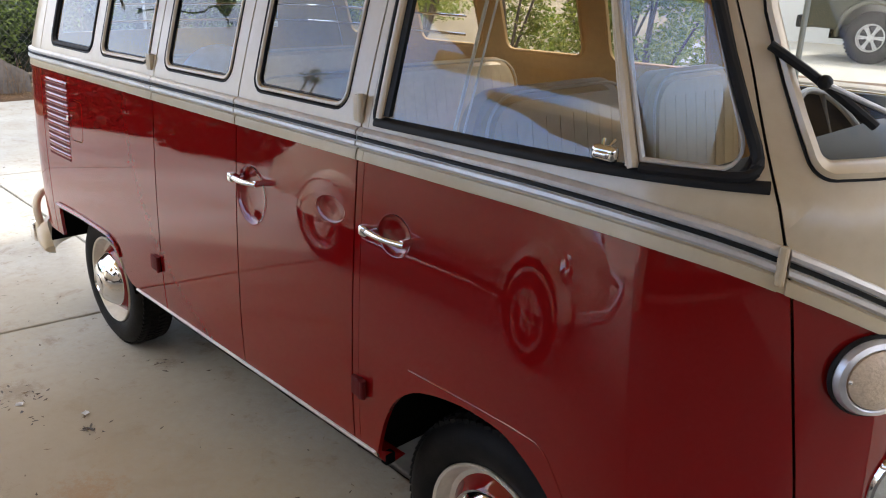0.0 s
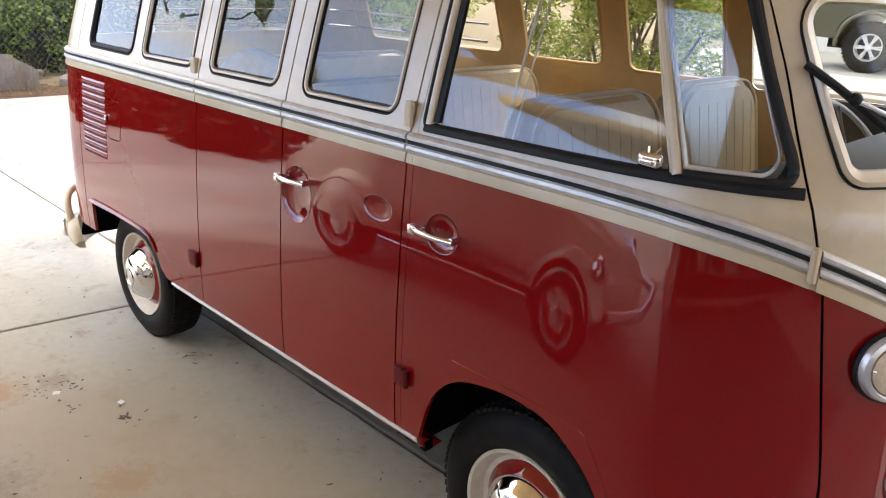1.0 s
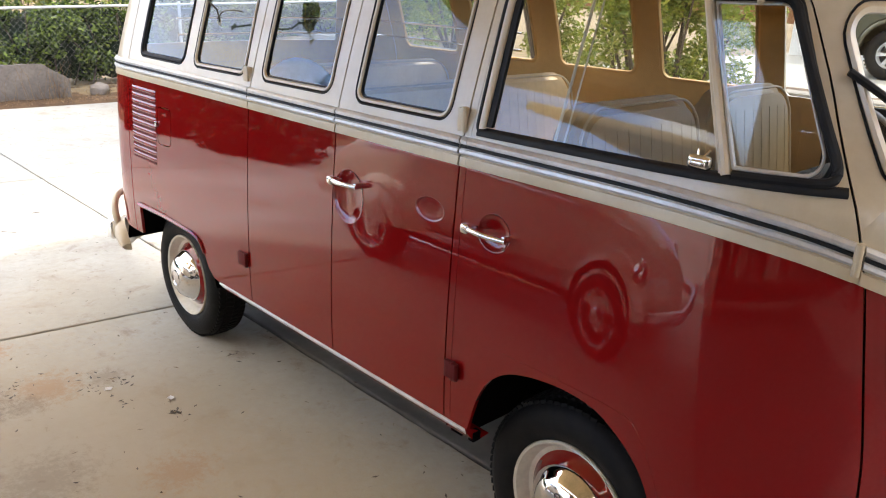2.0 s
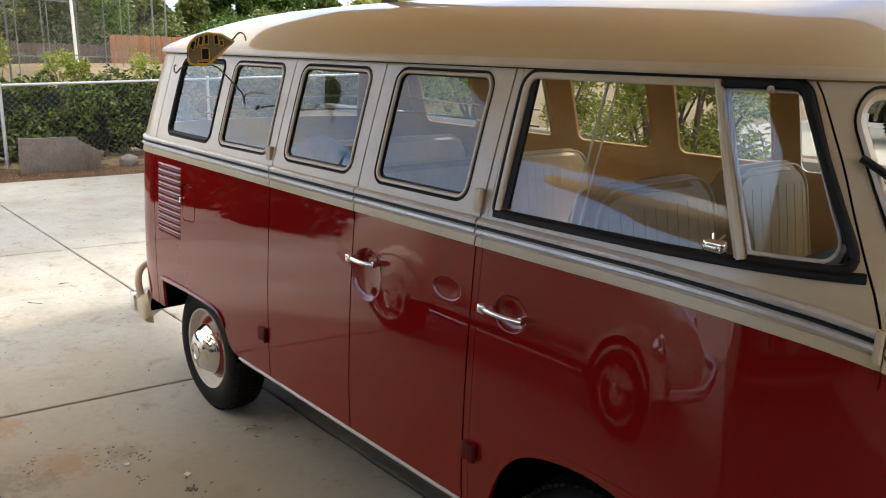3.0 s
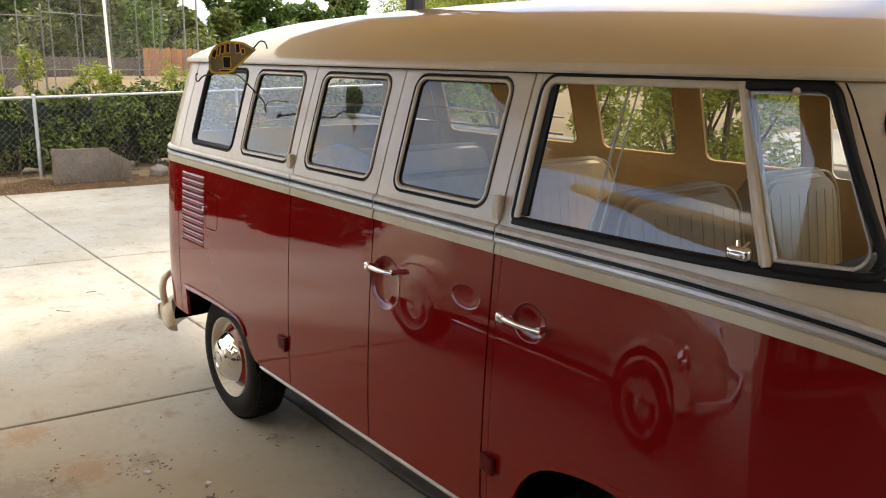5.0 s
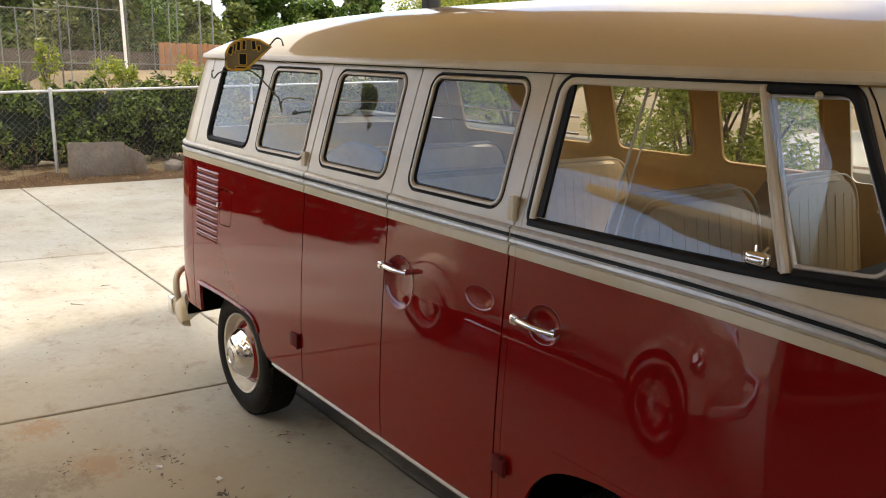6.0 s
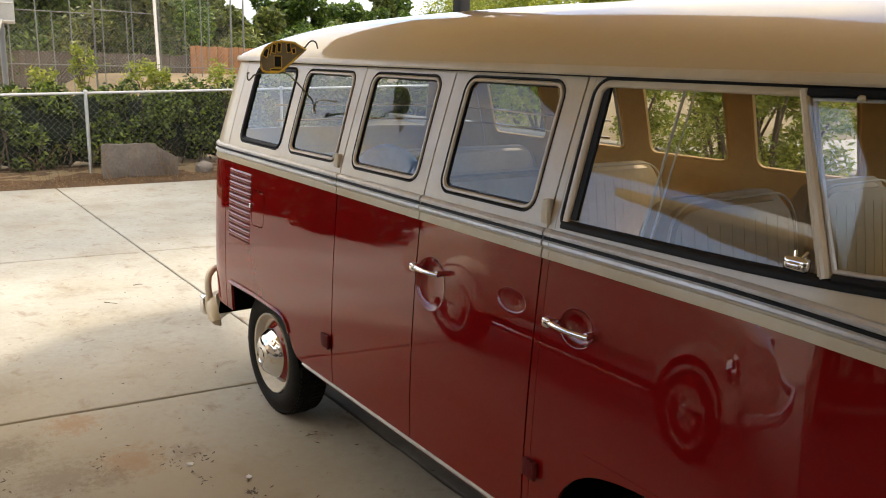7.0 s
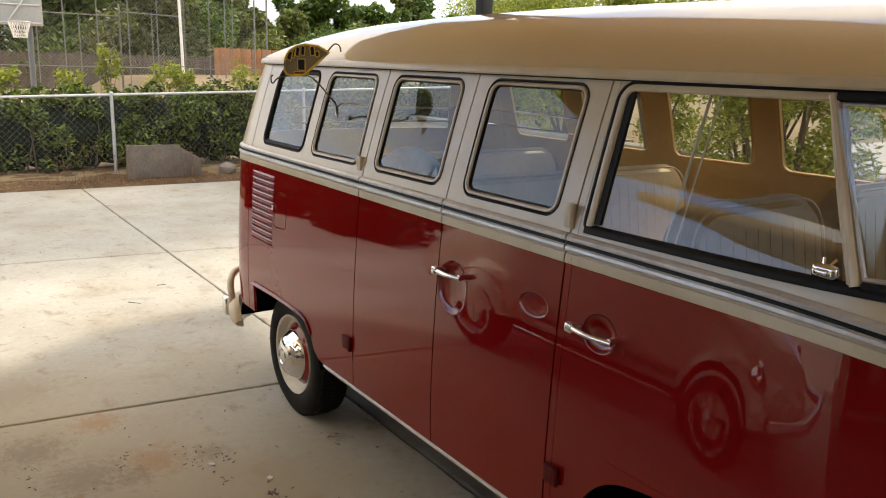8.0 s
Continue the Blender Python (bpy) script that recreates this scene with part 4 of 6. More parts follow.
FARW = [[(u + (0.0 if k2 == "a" else 0.06 if k2 == "b" else 0.095), z) for u, z in WINDOWS[k2]] for k2 in "abcd"]
sheet("far_frame", [(-2.715, 1.282)] + up + [(shut(z) - G, z) for z in np.linspace(1.24, GUT, 12)] + [(-2.715, GUT)], [rpoly(w, 0.05) for w in FARW] + [rpoly(FARF, FRAD)], WHITE, bus, 1, inner=INNER, label="cream far side window surround")
for w in FARW:
    ring("far_seal", w, 0.05, [(-0.006, -0.016), (0.0, -0.022), (0.010, -0.020), (0.014, -0.008)], INNER, far, 1)
    pane = sheet("pane", rpoly(w, 0.05, 0.0), [], FARGLASS, far, 1, 0, -0.008)
    pane.visible_shadow = False
pane = sheet("pane", rpoly(FARF, FRAD), [], FARGLASS, far, 1, 0, -0.008)
pane.visible_shadow = False
trims(-2.715, 0.655, far, 1)

# jambs that close the shut lines
def jamb(f, z0, z1, w=0.024):
    zs = np.linspace(z0, z1, 16)
    sheet("door_jamb", [(f(z) - w, z) for z in zs][::-1] + [(f(z) + w, z) for z in zs], [], RUBBER, bus, -1, 0.004, -0.0165)


for f in (lambda z: GA, lambda z: GB, lambda z: (GC + DR) / 2):
    jamb(f, 0.49, 1.78, 0.034 if f(1) > -0.5 else 0.024)
jamb(shut, 0.46, 1.785, 0.020)

# sill moulding
strip("sill_trim", -1.83, -0.285, [(0.483, 0), (0.482, 0.005), (0.479, 0.007), (0.476, 0.006), (0.474, 0.002), (0.462, -0.004)], ALU, bus, label="bright aluminium sill moulding")
strip("sill", -1.84, -0.28, [(0.486, -0.006), (0.462, -0.006), (0.430, -0.03), (0.425, -0.06), (0.43, -0.10)], RED, bus)
strip("sill", -1.84, -0.28, [(0.486, -0.006), (0.462, -0.006), (0.430, -0.03), (0.425, -0.06), (0.43, -0.10)], RED, bus, 1)
bm = bmesh.new()
p = surf(-0.288, 0.44, -0.03)
box(bm, p.x - 0.012, p.y - 0.004, 0.425, p.x + 0.012, p.y + 0.03, 0.458, 0.003)
part("jack_point", bm, BLACK, bus)


# roof, gutter
def gutter_pt(u, sd):
    return surf(u, GUT, 0.012, sd)


V, F = [], []
us = np.r_[np.linspace(UMIN, -2.6, 22), np.linspace(-2.5, 0.0, 14), np.linspace(0.06, UMAX, 26)]
loop = [gutter_pt(u, -1) for u in us] + [gutter_pt(u, 1) for u in us[::-1][1:-1]]
n = len(loop)
levels = np.linspace(0, 1, 25) ** 1.5
for s in levels:
    for p in loop:
        ax = Vector((max(-2.35, min(0.36, p.x)), 0, 0))
        q = ax + (Vector((p.x, p.y, 0)) - ax) * (1 - s) ** 1.0
        V.append((q.x, q.y, GUT + 0.012 + 0.237 * (1 - (1 - s) ** 1.8) ** 0.87 * (1 - 0.3 * ((q.x + 1.1) / 2.2) ** 2)))
for i in range(len(levels) - 1):
    for j in range(n):
        F.append((i * n + j, i * n + (j + 1) % n, (i + 1) * n + (j + 1) % n, (i + 1) * n + j))
raw("roof", V, F, ROOFPAINT, bus, "glossy pale cream domed roof", True)
V2 = [(x, y, z - 0.03) for x, y, z in V]
raw("headlining", V2, [f[::-1] for f in F], INNER, bus, "tan headlining", True)
for sd in (-1, 1):
    strip("rain_gutter", UMIN, UMAX, [(-0.012, -0.002), (-0.014, 0.020), (-0.008, 0.026), (0.006, 0.026), (0.012, 0.022), (0.013, 0.008)], WHITE, bus, sd, lambda u: GUT)
    strip("gutter_seam", -2.72, 0.46, [(-0.012, 0.0), (-0.012, 0.006), (-0.018, 0.006), (-0.018, 0.0)], RUBBER, bus, sd, lambda u: GUT)


# wheels
def wheel(x, sd, yy):
    m = Matrix.Translation((x, sd * yy, 0.322)) @ (Matrix.Identity(4) if sd < 0 else pose(0, 0, 0, 0, 0, 180))
    bm = bmesh.new()
    lathe(bm, [(0.203, 0.00), (0.215, -0.012), (0.245, -0.022), (0.28, -0.020), (0.302, -0.008), (0.314, 0.006), (0.322, 0.02), (0.324, 0.05), (0.324, 0.10), (0.322, 0.132), (0.312, 0.148), (0.28, 0.17), (0.23, 0.165), (0.20, 0.15)], 72, m)
    w = part("wheel", bm, TYRE, bus, "black road tyre with chrome hubcap", 50)
    bm = bmesh.new()
    for i in range(76):
        a = 2 * math.pi * i / 76
        for y0, y1, sk in ((0.004, 0.030, 0.03), (0.036, 0.072, -0.03), (0.078, 0.112, 0.03), (0.118, 0.146, -0.03)):
            mm = m @ Matrix.Rotation(a, 4, 'Y') @ Matrix.Translation((0, 0, 0.3185 - (0.006 if y0 < 0.01 or y1 > 0.14 else 0))) @ Matrix.Rotation(sk * 8, 4, 'Z')
            r = bmesh.ops.create_cube(bm, size=1)
            for v in r["verts"]:
                v.co = mm @ Vector((v.co.x * 0.0175, (y0 + y1) / 2 + v.co.y * (y1 - y0), v.co.z * 0.020))
    part("tread", bm, TYRE, w, smooth=None)
    bm = bmesh.new()
    lathe(bm, [(0.200, 0.03), (0.203, 0.0), (0.207, -0.010), (0.204, -0.016), (0.196, -0.012), (0.188, 0.004), (0.176, 0.024), (0.160, 0.030)], 64, m)
    part("rim", bm, RIMPAINT, w, "cream painted wheel rim")
    bm = bmesh.new()
    lathe(bm, [(0.162, 0.030), (0.150, 0.020), (0.138, 0.004), (0.128, -0.004), (0.120, 0.0), (0.10, 0.012)], 64, m)
    part("wheel_disc", bm, RED, w, "red painted wheel disc")
    bm = bmesh.new()
    lathe(bm, [(0.128, 0.004), (0.130, -0.006), (0.126, -0.014), (0.116, -0.022), (0.106, -0.036), (0.09, -0.052), (0.065, -0.064), (0.035, -0.070), (0.0005, -0.072)], 64, m)
    part("hubcap", bm, CHROME, w, "domed chrome hubcap")
    bm = bmesh.new()
    lathe(bm, [(0.042, -0.066), (0.041, -0.0725), (0.038, -0.0735), (0.036, -0.0700)], 40, m)
    part("hubcap_emblem", bm, CHROME, w)


for x in (0.0, -2.4):
    for sd in (-1, 1):
        wheel(x + (0.03 if x > -1 else 0), sd, 0.75 if x > -1 else 0.765)
        bm = bmesh.new()
        arc = [(x + 0.02 + 0.42 * math.cos(a), 0.322 + 0.475 * math.sin(a)) for a in np.linspace(0.05, math.pi - 0.25, 20)]
        if x < -1:
            arc = [(x + 0.52 * math.cos(a), 0.322 + 0.40 * math.sin(a)) for a in np.linspace(0.27, math.pi - 0.20, 20)]
        vv = [[bm.verts.new((a, sd * y, b)) for a, b in arc] for y in (0.862, 0.50)]
        for j in range(19):
            bm.faces.new((vv[0][j], vv[0][j + 1], vv[1][j + 1], vv[1][j]))
        bm.faces.new(vv[1])
        part("wheel_well", bm, BLACK, bus, smooth=True)

# underside and floor
def under(name, *sizes):
    bm = bmesh.new()
    box(bm, *sizes)
    part(name, bm, BLACK, bus)


under("floor_pan", -1.88, -0.80, 0.44, -0.42, 0.80, 0.47)
under("front_crossmember", -0.45, -0.775, 0.36, -0.40, 0.775, 0.438)
under("chassis_pan", -3.12, -0.48, 0.475, 0.80, 0.48, 0.50)
under("engine_block", -3.1, -0.32, 0.26, -2.2, 0.32, 0.47, 0.04)
under("drive_tunnel", -2.2, -0.10, 0.30, 0.1, 0.10, 0.438, 0.02)
# the rail at 0.60 is added to block light from the far side
for y0 in (-0.36, 0.28, 0.60):
    under("frame_rail", -1.95, y0, 0.24, -0.46, y0 + 0.08, 0.438, 0.01)
for x in (-2.4, 0.0):
    bm = bmesh.new()
    tube(bm, [(x, -0.7, 0.322), (x, 0.7, 0.322)], 0.04, 10)
    part("axle", bm, BLACK, bus)
bm = bmesh.new()
box(bm, -1.95, -0.84, 0.70, -0.47, 0.84, 0.73)
box(bm, -0.47, -0.77, 0.82, 0.50, 0.77, 0.85)
box(bm, -2.95, -0.72, 0.96, -1.95, 0.72, 0.99)
part("cabin_floor", bm, mat("floor_mat", (0.05, 0.045, 0.04), 0.8, var=0.2, bump=0.2), bus, "dark rubber floor mat")

# inside
def bench(x, y0, y1, zs, zt, material, label, back=0.16, rx=0.0):
    """Bench seat: cushion, pleated backrest and piping."""
    bm = bmesh.new()
    box(bm, x, y0, zs - 0.17, x + 0.46, y1, zs, 0.05, None, 3)
    c = part("seat_cushion", bm, material, bus, label)
    mm = Matrix.Translation((x, 0, zs - 0.04)) @ Matrix.Rotation(radians(-9), 4, 'Y')
    bm = bmesh.new()
    hh = zt - zs + 0.05
    prof = rpoly([(y0, 0.0), (y1, 0.0), (y1 - 0.02, hh), (y0 + 0.02, hh)], [0.03, 0.03, 0.13, 0.13], 0, 7)
    fr = [bm.verts.new(mm @ Vector((0.0, a_, b_))) for a_, b_ in prof]
    bk = [bm.verts.new(mm @ Vector((-0.12, a_, b_))) for a_, b_ in prof]
    bm.faces.new(fr)
    bm.faces.new(bk[::-1])
    for j in range(len(prof)):
        bm.faces.new((fr[j], bk[j], bk[(j + 1) % len(prof)], fr[(j + 1) % len(prof)]))
    bmesh.ops.recalc_face_normals(bm, faces=bm.faces[:])
    bmesh.ops.bevel(bm, geom=[e for e in bm.edges if len(e.link_faces) == 2 and any(len(f.verts) > 8 for f in e.link_faces)], offset=0.035, segments=3, affect='EDGES')
    part("backrest", bm, material, c, label)
    npl = int((y1 - y0 - 0.16) / 0.055)
    bm = bmesh.new()
    for i in range(npl + 1):
        yy = y0 + 0.08 + i * (y1 - y0 - 0.16) / npl
        tube(bm, [mm @ Vector((0.001, yy, 0.03)), mm @ Vector((0.003, yy, (zt - zs) * 0.5)), mm @ Vector((0.001, yy, zt - zs - 0.03))], 0.0009, 5)
    part("pleat_seam", bm, material, c)
    bm = bmesh.new()
    h = zt - zs + 0.045
    pts = [(-0.004, a_, b_) for a_, b_ in rpoly([(y0, 0.0), (y1, 0.0), (y1 - 0.02, hh), (y0 + 0.02, hh)], [0.03, 0.03, 0.13, 0.13], 0.014, 7)]
    tube(bm, [mm @ Vector(q) for q in pts], 0.0042, 6, True)
    part("piping", bm, PIPING, c, "cream piping")


bench(-0.02, -0.74, -0.08, 1.06, 1.47, VINYL, "pleated beige vinyl front passenger seat")
bench(-0.02, -0.02, 0.56, 1.06, 1.47, VINYL, "pleated beige vinyl driver's seat")
bench(-1.12, -0.72, 0.68, 1.00, 1.39, TANVINYL, "beige vinyl middle bench with cream piping")
bench(-2.05, -0.74, 0.74, 1.00, 1.37, TANVINYL, "beige vinyl rear bench with cream piping")
bm = bmesh.new()
box(bm, 0.34, -0.60, 1.08, 0.74, 0.60, 1.345, 0.03, None, 3)
part("dashboard", bm, mat("dash_paint", (0.012, 0.012, 0.012), 0.7, var=0.15), bus, "dark painted dashboard")
bm = bmesh.new()
box(bm, -0.02, 0.735, 0.95, 0.60, 0.752, 1.392, 0.008, None, 2)
part("door_card", bm, mat("dark_card", (0.028, 0.027, 0.026), 0.75, var=0.15, bump=0.1, bscale=90), bus, "dark grey inner door card")
bm = bmesh.new()
cw = Matrix.Translation((0.34, 0.36, 1.27)) @ Matrix.Rotation(radians(52), 4, 'Y')
tube(bm, [cw @ Vector((0.20 * math.cos(a), 0.20 * math.sin(a), 0)) for a in np.linspace(0, 2 * math.pi, 40, endpoint=False)], 0.010, 8, True)
for a in (0.4, math.pi - 0.4):
    tube(bm, [cw @ Vector((0.20 * math.cos(a), 0.20 * math.sin(a), 0)), cw @ Vector((0, 0, -0.02)), cw @ Vector((-0.0, 0.0, -0.3))], 0.009, 8)
part("steering_wheel", bm, mat("wheel_plastic", (0.35, 0.33, 0.28), 0.35), bus, "thin-rimmed pale steering wheel")

bm = bmesh.new()
lathe(bm, [(0.0005, 0.075), (0.10, 0.072), (0.175, 0.055), (0.205, 0.025), (0.212, 0.0), (0.205, -0.025), (0.175, -0.055), (0.10, -0.072), (0.0005, -0.075)], 40, Matrix.Translation((-1.93, -0.38, 1.212)) @ pose(0, 0, 0, 0, -9, 0) @ pose(0, 0, 0, 0, 0, 90))
tagged(part("round_cushion", bm, mat("blue_cloth", (0.30, 0.55, 0.90), 0.85, var=0.1, scale=6, fvar=0.08, bump=0.1, bscale=300), None, smooth=True), "round blue cushion standing on the rear bench", "cushion")

# rear bumper with its hoop
V, F = [], []
bus_us = np.r_[np.linspace(UMIN, -2.95, 16), np.linspace(-2.93, -2.835, 8)]
for u in bus_us:
    t = max(0.0, (u + 2.95) / 0.115)
    w = 1 - 0.80 * t ** 2.2
    zc = 0.425 - 0.045 * t ** 1.5
    for dz, o in ((0.075, 0.012), (0.068, 0.042), (0.035, 0.068), (0.0, 0.074), (-0.04, 0.066), (-0.075, 0.042), (-0.085, 0.012)):
        V.append(surf(u, zc + dz * w, o * (1 - 0.25 * t ** 2)))
F = [(i * 7 + j, (i + 1) * 7 + j, (i + 1) * 7 + j + 1, i * 7 + j + 1) for i in range(len(bus_us) - 1) for j in range(6)]
F += [(i * 7, (i + 1) * 7, (i + 1) * 7 + 6, i * 7 + 6) for i in range(len(bus_us) - 1)]
F.append(tuple(range((len(bus_us) - 1) * 7, len(bus_us) * 7)))
bumper = raw("rear_bumper", V, F, WHITE, bus, "cream painted wrap-round rear bumper", 50)
bm = bmesh.new()
p = surf(-2.99, 0.430, 0.096)
box(bm, p.x - 0.035, p.y - 0.012, p.z - 0.05, p.x + 0.03, p.y + 0.02, p.z + 0.055, 0.012, None, 3)
part("overrider", bm, CHROME, bumper, "chrome overrider")
bm = bmesh.new()
tube(bm, [surf(u, z, o) for u, z, o in eased([(-2.945, 0.45, 0.043), (-2.948, 0.50, 0.048), (-2.955, 0.545, 0.053), (-2.975, 0.585, 0.053), (-3.01, 0.61, 0.05), (-3.06, 0.622, 0.045), (-3.2, 0.625, 0.045), (-3.5, 0.625, 0.045)])], 0.019, 14)
part("bumper_hoop", bm, WHITE, bumper, "cream tube hoop")

# chrome bars across the rear and far rear windows
for z in (1.535, 1.45):
    bm = bmesh.new()
    tube(bm, [(-1.6, 0.745, z), (-2.6, 0.745, z), (-2.86, 0.70, z), (-3.02, 0.45, z), (-3.06, 0.0, z), (-3.02, -0.45, z)], 0.006, 8)
    part("safety_bar", bm, CHROME, bus, "slim chrome safety bar")


# ---- plants ----
def leaves(rng, n, place, size, flat=0.35):
    """n small pointed leaves; place(rng) gives the middle of each. Returns vertices and faces."""
    C = np.array([place(rng) for _ in range(n)])
    a = rng.normal(size=(n, 3))
    a[:, 2] *= 0.7
    a /= np.linalg.norm(a, axis=1)[:, None]
    b = np.cross(a, rng.normal(size=(n, 3)))
    b /= np.linalg.norm(b, axis=1)[:, None] + 1e-9
    s = (size * rng.uniform(0.6, 1.35, n))[:, None]
    V = np.empty((n, 4, 3))
    V[:, 0], V[:, 1], V[:, 2], V[:, 3] = C - a * s, C + b * s * flat, C + a * s, C - b * s * flat
    F = np.arange(4 * n).reshape(n, 4)
    return V.reshape(-1, 3), F


def leaf_mesh(name, V, F, material, parent=None, label=""):
    me = bpy.data.meshes.new(name)
    me.from_pydata(V.tolist(), [], F.tolist())
    return link(name, me, material, parent, label)


def clumps(rng, k, box_, rad):
    """Middles and radii of k leaf clumps in a box."""
    (x0, x1), (y0, y1), (z0, z1) = box_
    return [((rng.uniform(x0, x1), rng.uniform(y0, y1), rng.uniform(z0, z1)), rng.uniform(*rad)) for _ in range(k)]


def in_clumps(cl):
    w = np.array([r ** 2 for _, r in cl])
    w = w / w.sum()
    def place(rng):
        c, r = cl[rng.choice(len(cl), p=w)]
        d = rng.normal(size=3)
        d /= np.linalg.norm(d)
        return np.array(c) + d * r * rng.uniform(0.45, 1.0) ** 0.5 * rng.uniform(0.75, 1.08)
    return place


def shrub(name, x, y, z, h, w, n, material, seed, label, leaf=0.035, category="shrub", group="", trunk=0.02):
    """A bush: several stems and a ragged crown of single leaves."""
    rng = np.random.default_rng(seed)
    t = thing(name, (x, y, z), label, category, group)
    bm = bmesh.new()
    cl = []
    for i in range(9):
        a, s = rng.uniform(0, 2 * math.pi), rng.uniform(0.2, 0.5) * w
        e = Vector((x + s * math.cos(a), y + s * math.sin(a), z + h * rng.uniform(0.5, 0.95)))
        tube(bm, [(x, y, z - 0.05), Vector((x, y, z)).lerp(e, 0.5) + Vector((rng.uniform(-.05, .05), rng.uniform(-.05, .05), 0.05)), e], trunk, 5, r1=trunk * 0.3)
        cl.append((tuple(e), rng.uniform(0.16, 0.30) * w))
    cl += [((x + rng.uniform(-.4, .4) * w, y + rng.uniform(-.4, .4) * w, z + h * rng.uniform(0.15, 0.9)), rng.uniform(0.14, 0.26) * w) for _ in range(16)]
    part("stem", bm, BARK, t)
    V, F = leaves(rng, n, in_clumps(cl), leaf)
    leaf_mesh("crown", V, F, material, t)
    return t


def tree(name, x, y, z, h, w, n, material, seed, label, leaf=0.11, group="", low=0.35, stem=0.022):
    """A tree: tapered trunk, forked limbs, crown of leaf clumps with gaps."""
    rng = np.random.default_rng(seed)
    t = thing(name, (x, y, z), label, "tree", group)
    bm = bmesh.new()
    tube(bm, [(x, y, z - 0.2), (x + 0.1, y, z + h * 0.25), (x + rng.uniform(-.3, .3), y, z + h * 0.5), (x, y, z + h * 0.85)], stem * h, 8, r1=0.006 * h)
    cl = []
    for i in range(14):
        a, s = rng.uniform(0, 2 * math.pi), rng.uniform(0.25, 0.5) * w
        zz = z + h * rng.uniform(low, 0.95)
        e = Vector((x + s * math.cos(a), y + s * math.sin(a), zz))
        tube(bm, [(x, y, z + h * rng.uniform(0.25, 0.5)), Vector((x, y, zz)).lerp(e, 0.6) - Vector((0, 0, 0.04 * h)), e], 0.008 * h, 6, r1=0.002 * h)
        cl.append((tuple(e), rng.uniform(0.12, 0.24) * w))
        for _ in range(2):
            cl.append((tuple(e + Vector(rng.normal(size=3) * 0.14 * w)), rng.uniform(0.07, 0.15) * w))
    part("trunk", bm, BARK, t)
    V, F = leaves(rng, n, in_clumps(cl), leaf, 0.5)
    leaf_mesh("crown", V, F, material, t)
    return t


# dark hedge behind the wire fence, one mass of leaves
rng = np.random.default_rng(5)
hedge = thing("hedge", (-11.8, 0, 0), "dense dark green hedge growing through a wire fence", "hedge", kind="stuff")
cl = []
for y in np.arange(-7.5, 9.5, 0.22):
    for z in (0.28, 0.5, 0.72, 0.95, 1.15):
        if rng.uniform() < 0.72:
            cl.append(((-11.65 + rng.uniform(-0.42, 0.26), y + rng.uniform(-.18, .18), z + 0.03 * y + rng.uniform(-.12, .10)), rng.uniform(0.11, 0.30)))
V, F = leaves(rng, 80000, in_clumps(cl), 0.038, 0.5)
leaf_mesh("foliage", V, F, HEDGELEAF, hedge)
bm = bmesh.new()
for y in np.arange(-7.5, 9.5, 0.3):
    yy = y + rng.uniform(-.1, .1)
    tube(bm, [(-11.6, yy, -0.05), (-11.6 + rng.uniform(-.15, .15), yy + rng.uniform(-.2, .2), 0.6), (-11.6 + rng.uniform(-.3, .2), yy + rng.uniform(-.3, .3), 1.15)], 0.018, 5, r1=0.006)
part("stem", bm, BARK, hedge)
# solid near-black blobs behind the leaves: the hedge's inner shade put into colour
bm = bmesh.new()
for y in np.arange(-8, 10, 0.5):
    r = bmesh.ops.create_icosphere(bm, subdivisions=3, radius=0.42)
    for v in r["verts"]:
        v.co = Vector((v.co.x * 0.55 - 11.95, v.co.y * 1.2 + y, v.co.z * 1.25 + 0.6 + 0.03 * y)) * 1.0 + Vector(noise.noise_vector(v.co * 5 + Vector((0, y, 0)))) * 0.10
part("dense_core", bm, mat("dark_hedge_core", (0.010, 0.020, 0.008), 0.9, var=0.5, scale=9, fine=40, fvar=0.5, bump=1.0, bscale=30), hedge)
# young shoots above the hedge
for i, (y, h, w) in enumerate(((-0.95, 0.62, 0.40), (-0.05, 0.50, 0.50), (0.56, 0.92, 0.36), (1.42, 0.70, 0.60), (1.72, 0.52, 0.35), (2.85, 0.66, 0.55), (-2.3, 0.7, 0.5), (3.9, 0.6, 0.5))):
    shrub("sapling", -12.35, y, 1.02, h, w, 520, LIMELEAF, 40 + i, "young yellow-green sapling above the hedge", 0.040, "sapling", "saplings behind the hedge", 0.008)

# ---- chain link fence ----
FX = -10.97


def fz(y):
    return 1.225 + 0.028 * (y - 0.25)


fence = thing("chain_link_fence", (FX, 0.25, 0), "low galvanised chain-link fence along the hedge", "fence")
for y in (-8.75, -5.75, -2.75, 0.25, 3.25, 6.25, 9.25):
    bm = bmesh.new()
    tube(bm, [(FX, y, -0.1), (FX, y, fz(y) + 0.01)], 0.024, 12)
    bmesh.ops.create_uvsphere(bm, u_segments=10, v_segments=6, radius=0.03, matrix=Matrix.Translation((FX, y, fz(y) + 0.02)))
    part("post", bm, GALV, fence)
bm = bmesh.new()
tube(bm, [(FX - 0.005, y, fz(y)) for y in (-8.75, -3, 0, 3, 9.25)], 0.019, 10)
part("top_rail", bm, GALV, fence)
V, F = [], []


def wire(a, b, r):
    d = Vector(b) - Vector(a)
    s = d.cross(Vector((1, 0, 0))).normalized() * r
    o = Vector((r, 0, 0))
    k = len(V)
    for q in (Vector(a), Vector(b)):
        V.extend([q + s, q + o, q - s, q - o])
    for j in range(4):
        F.append((k + j, k + (j + 1) % 4, k + 4 + (j + 1) % 4, k + 4 + j))


PITCH = 0.086
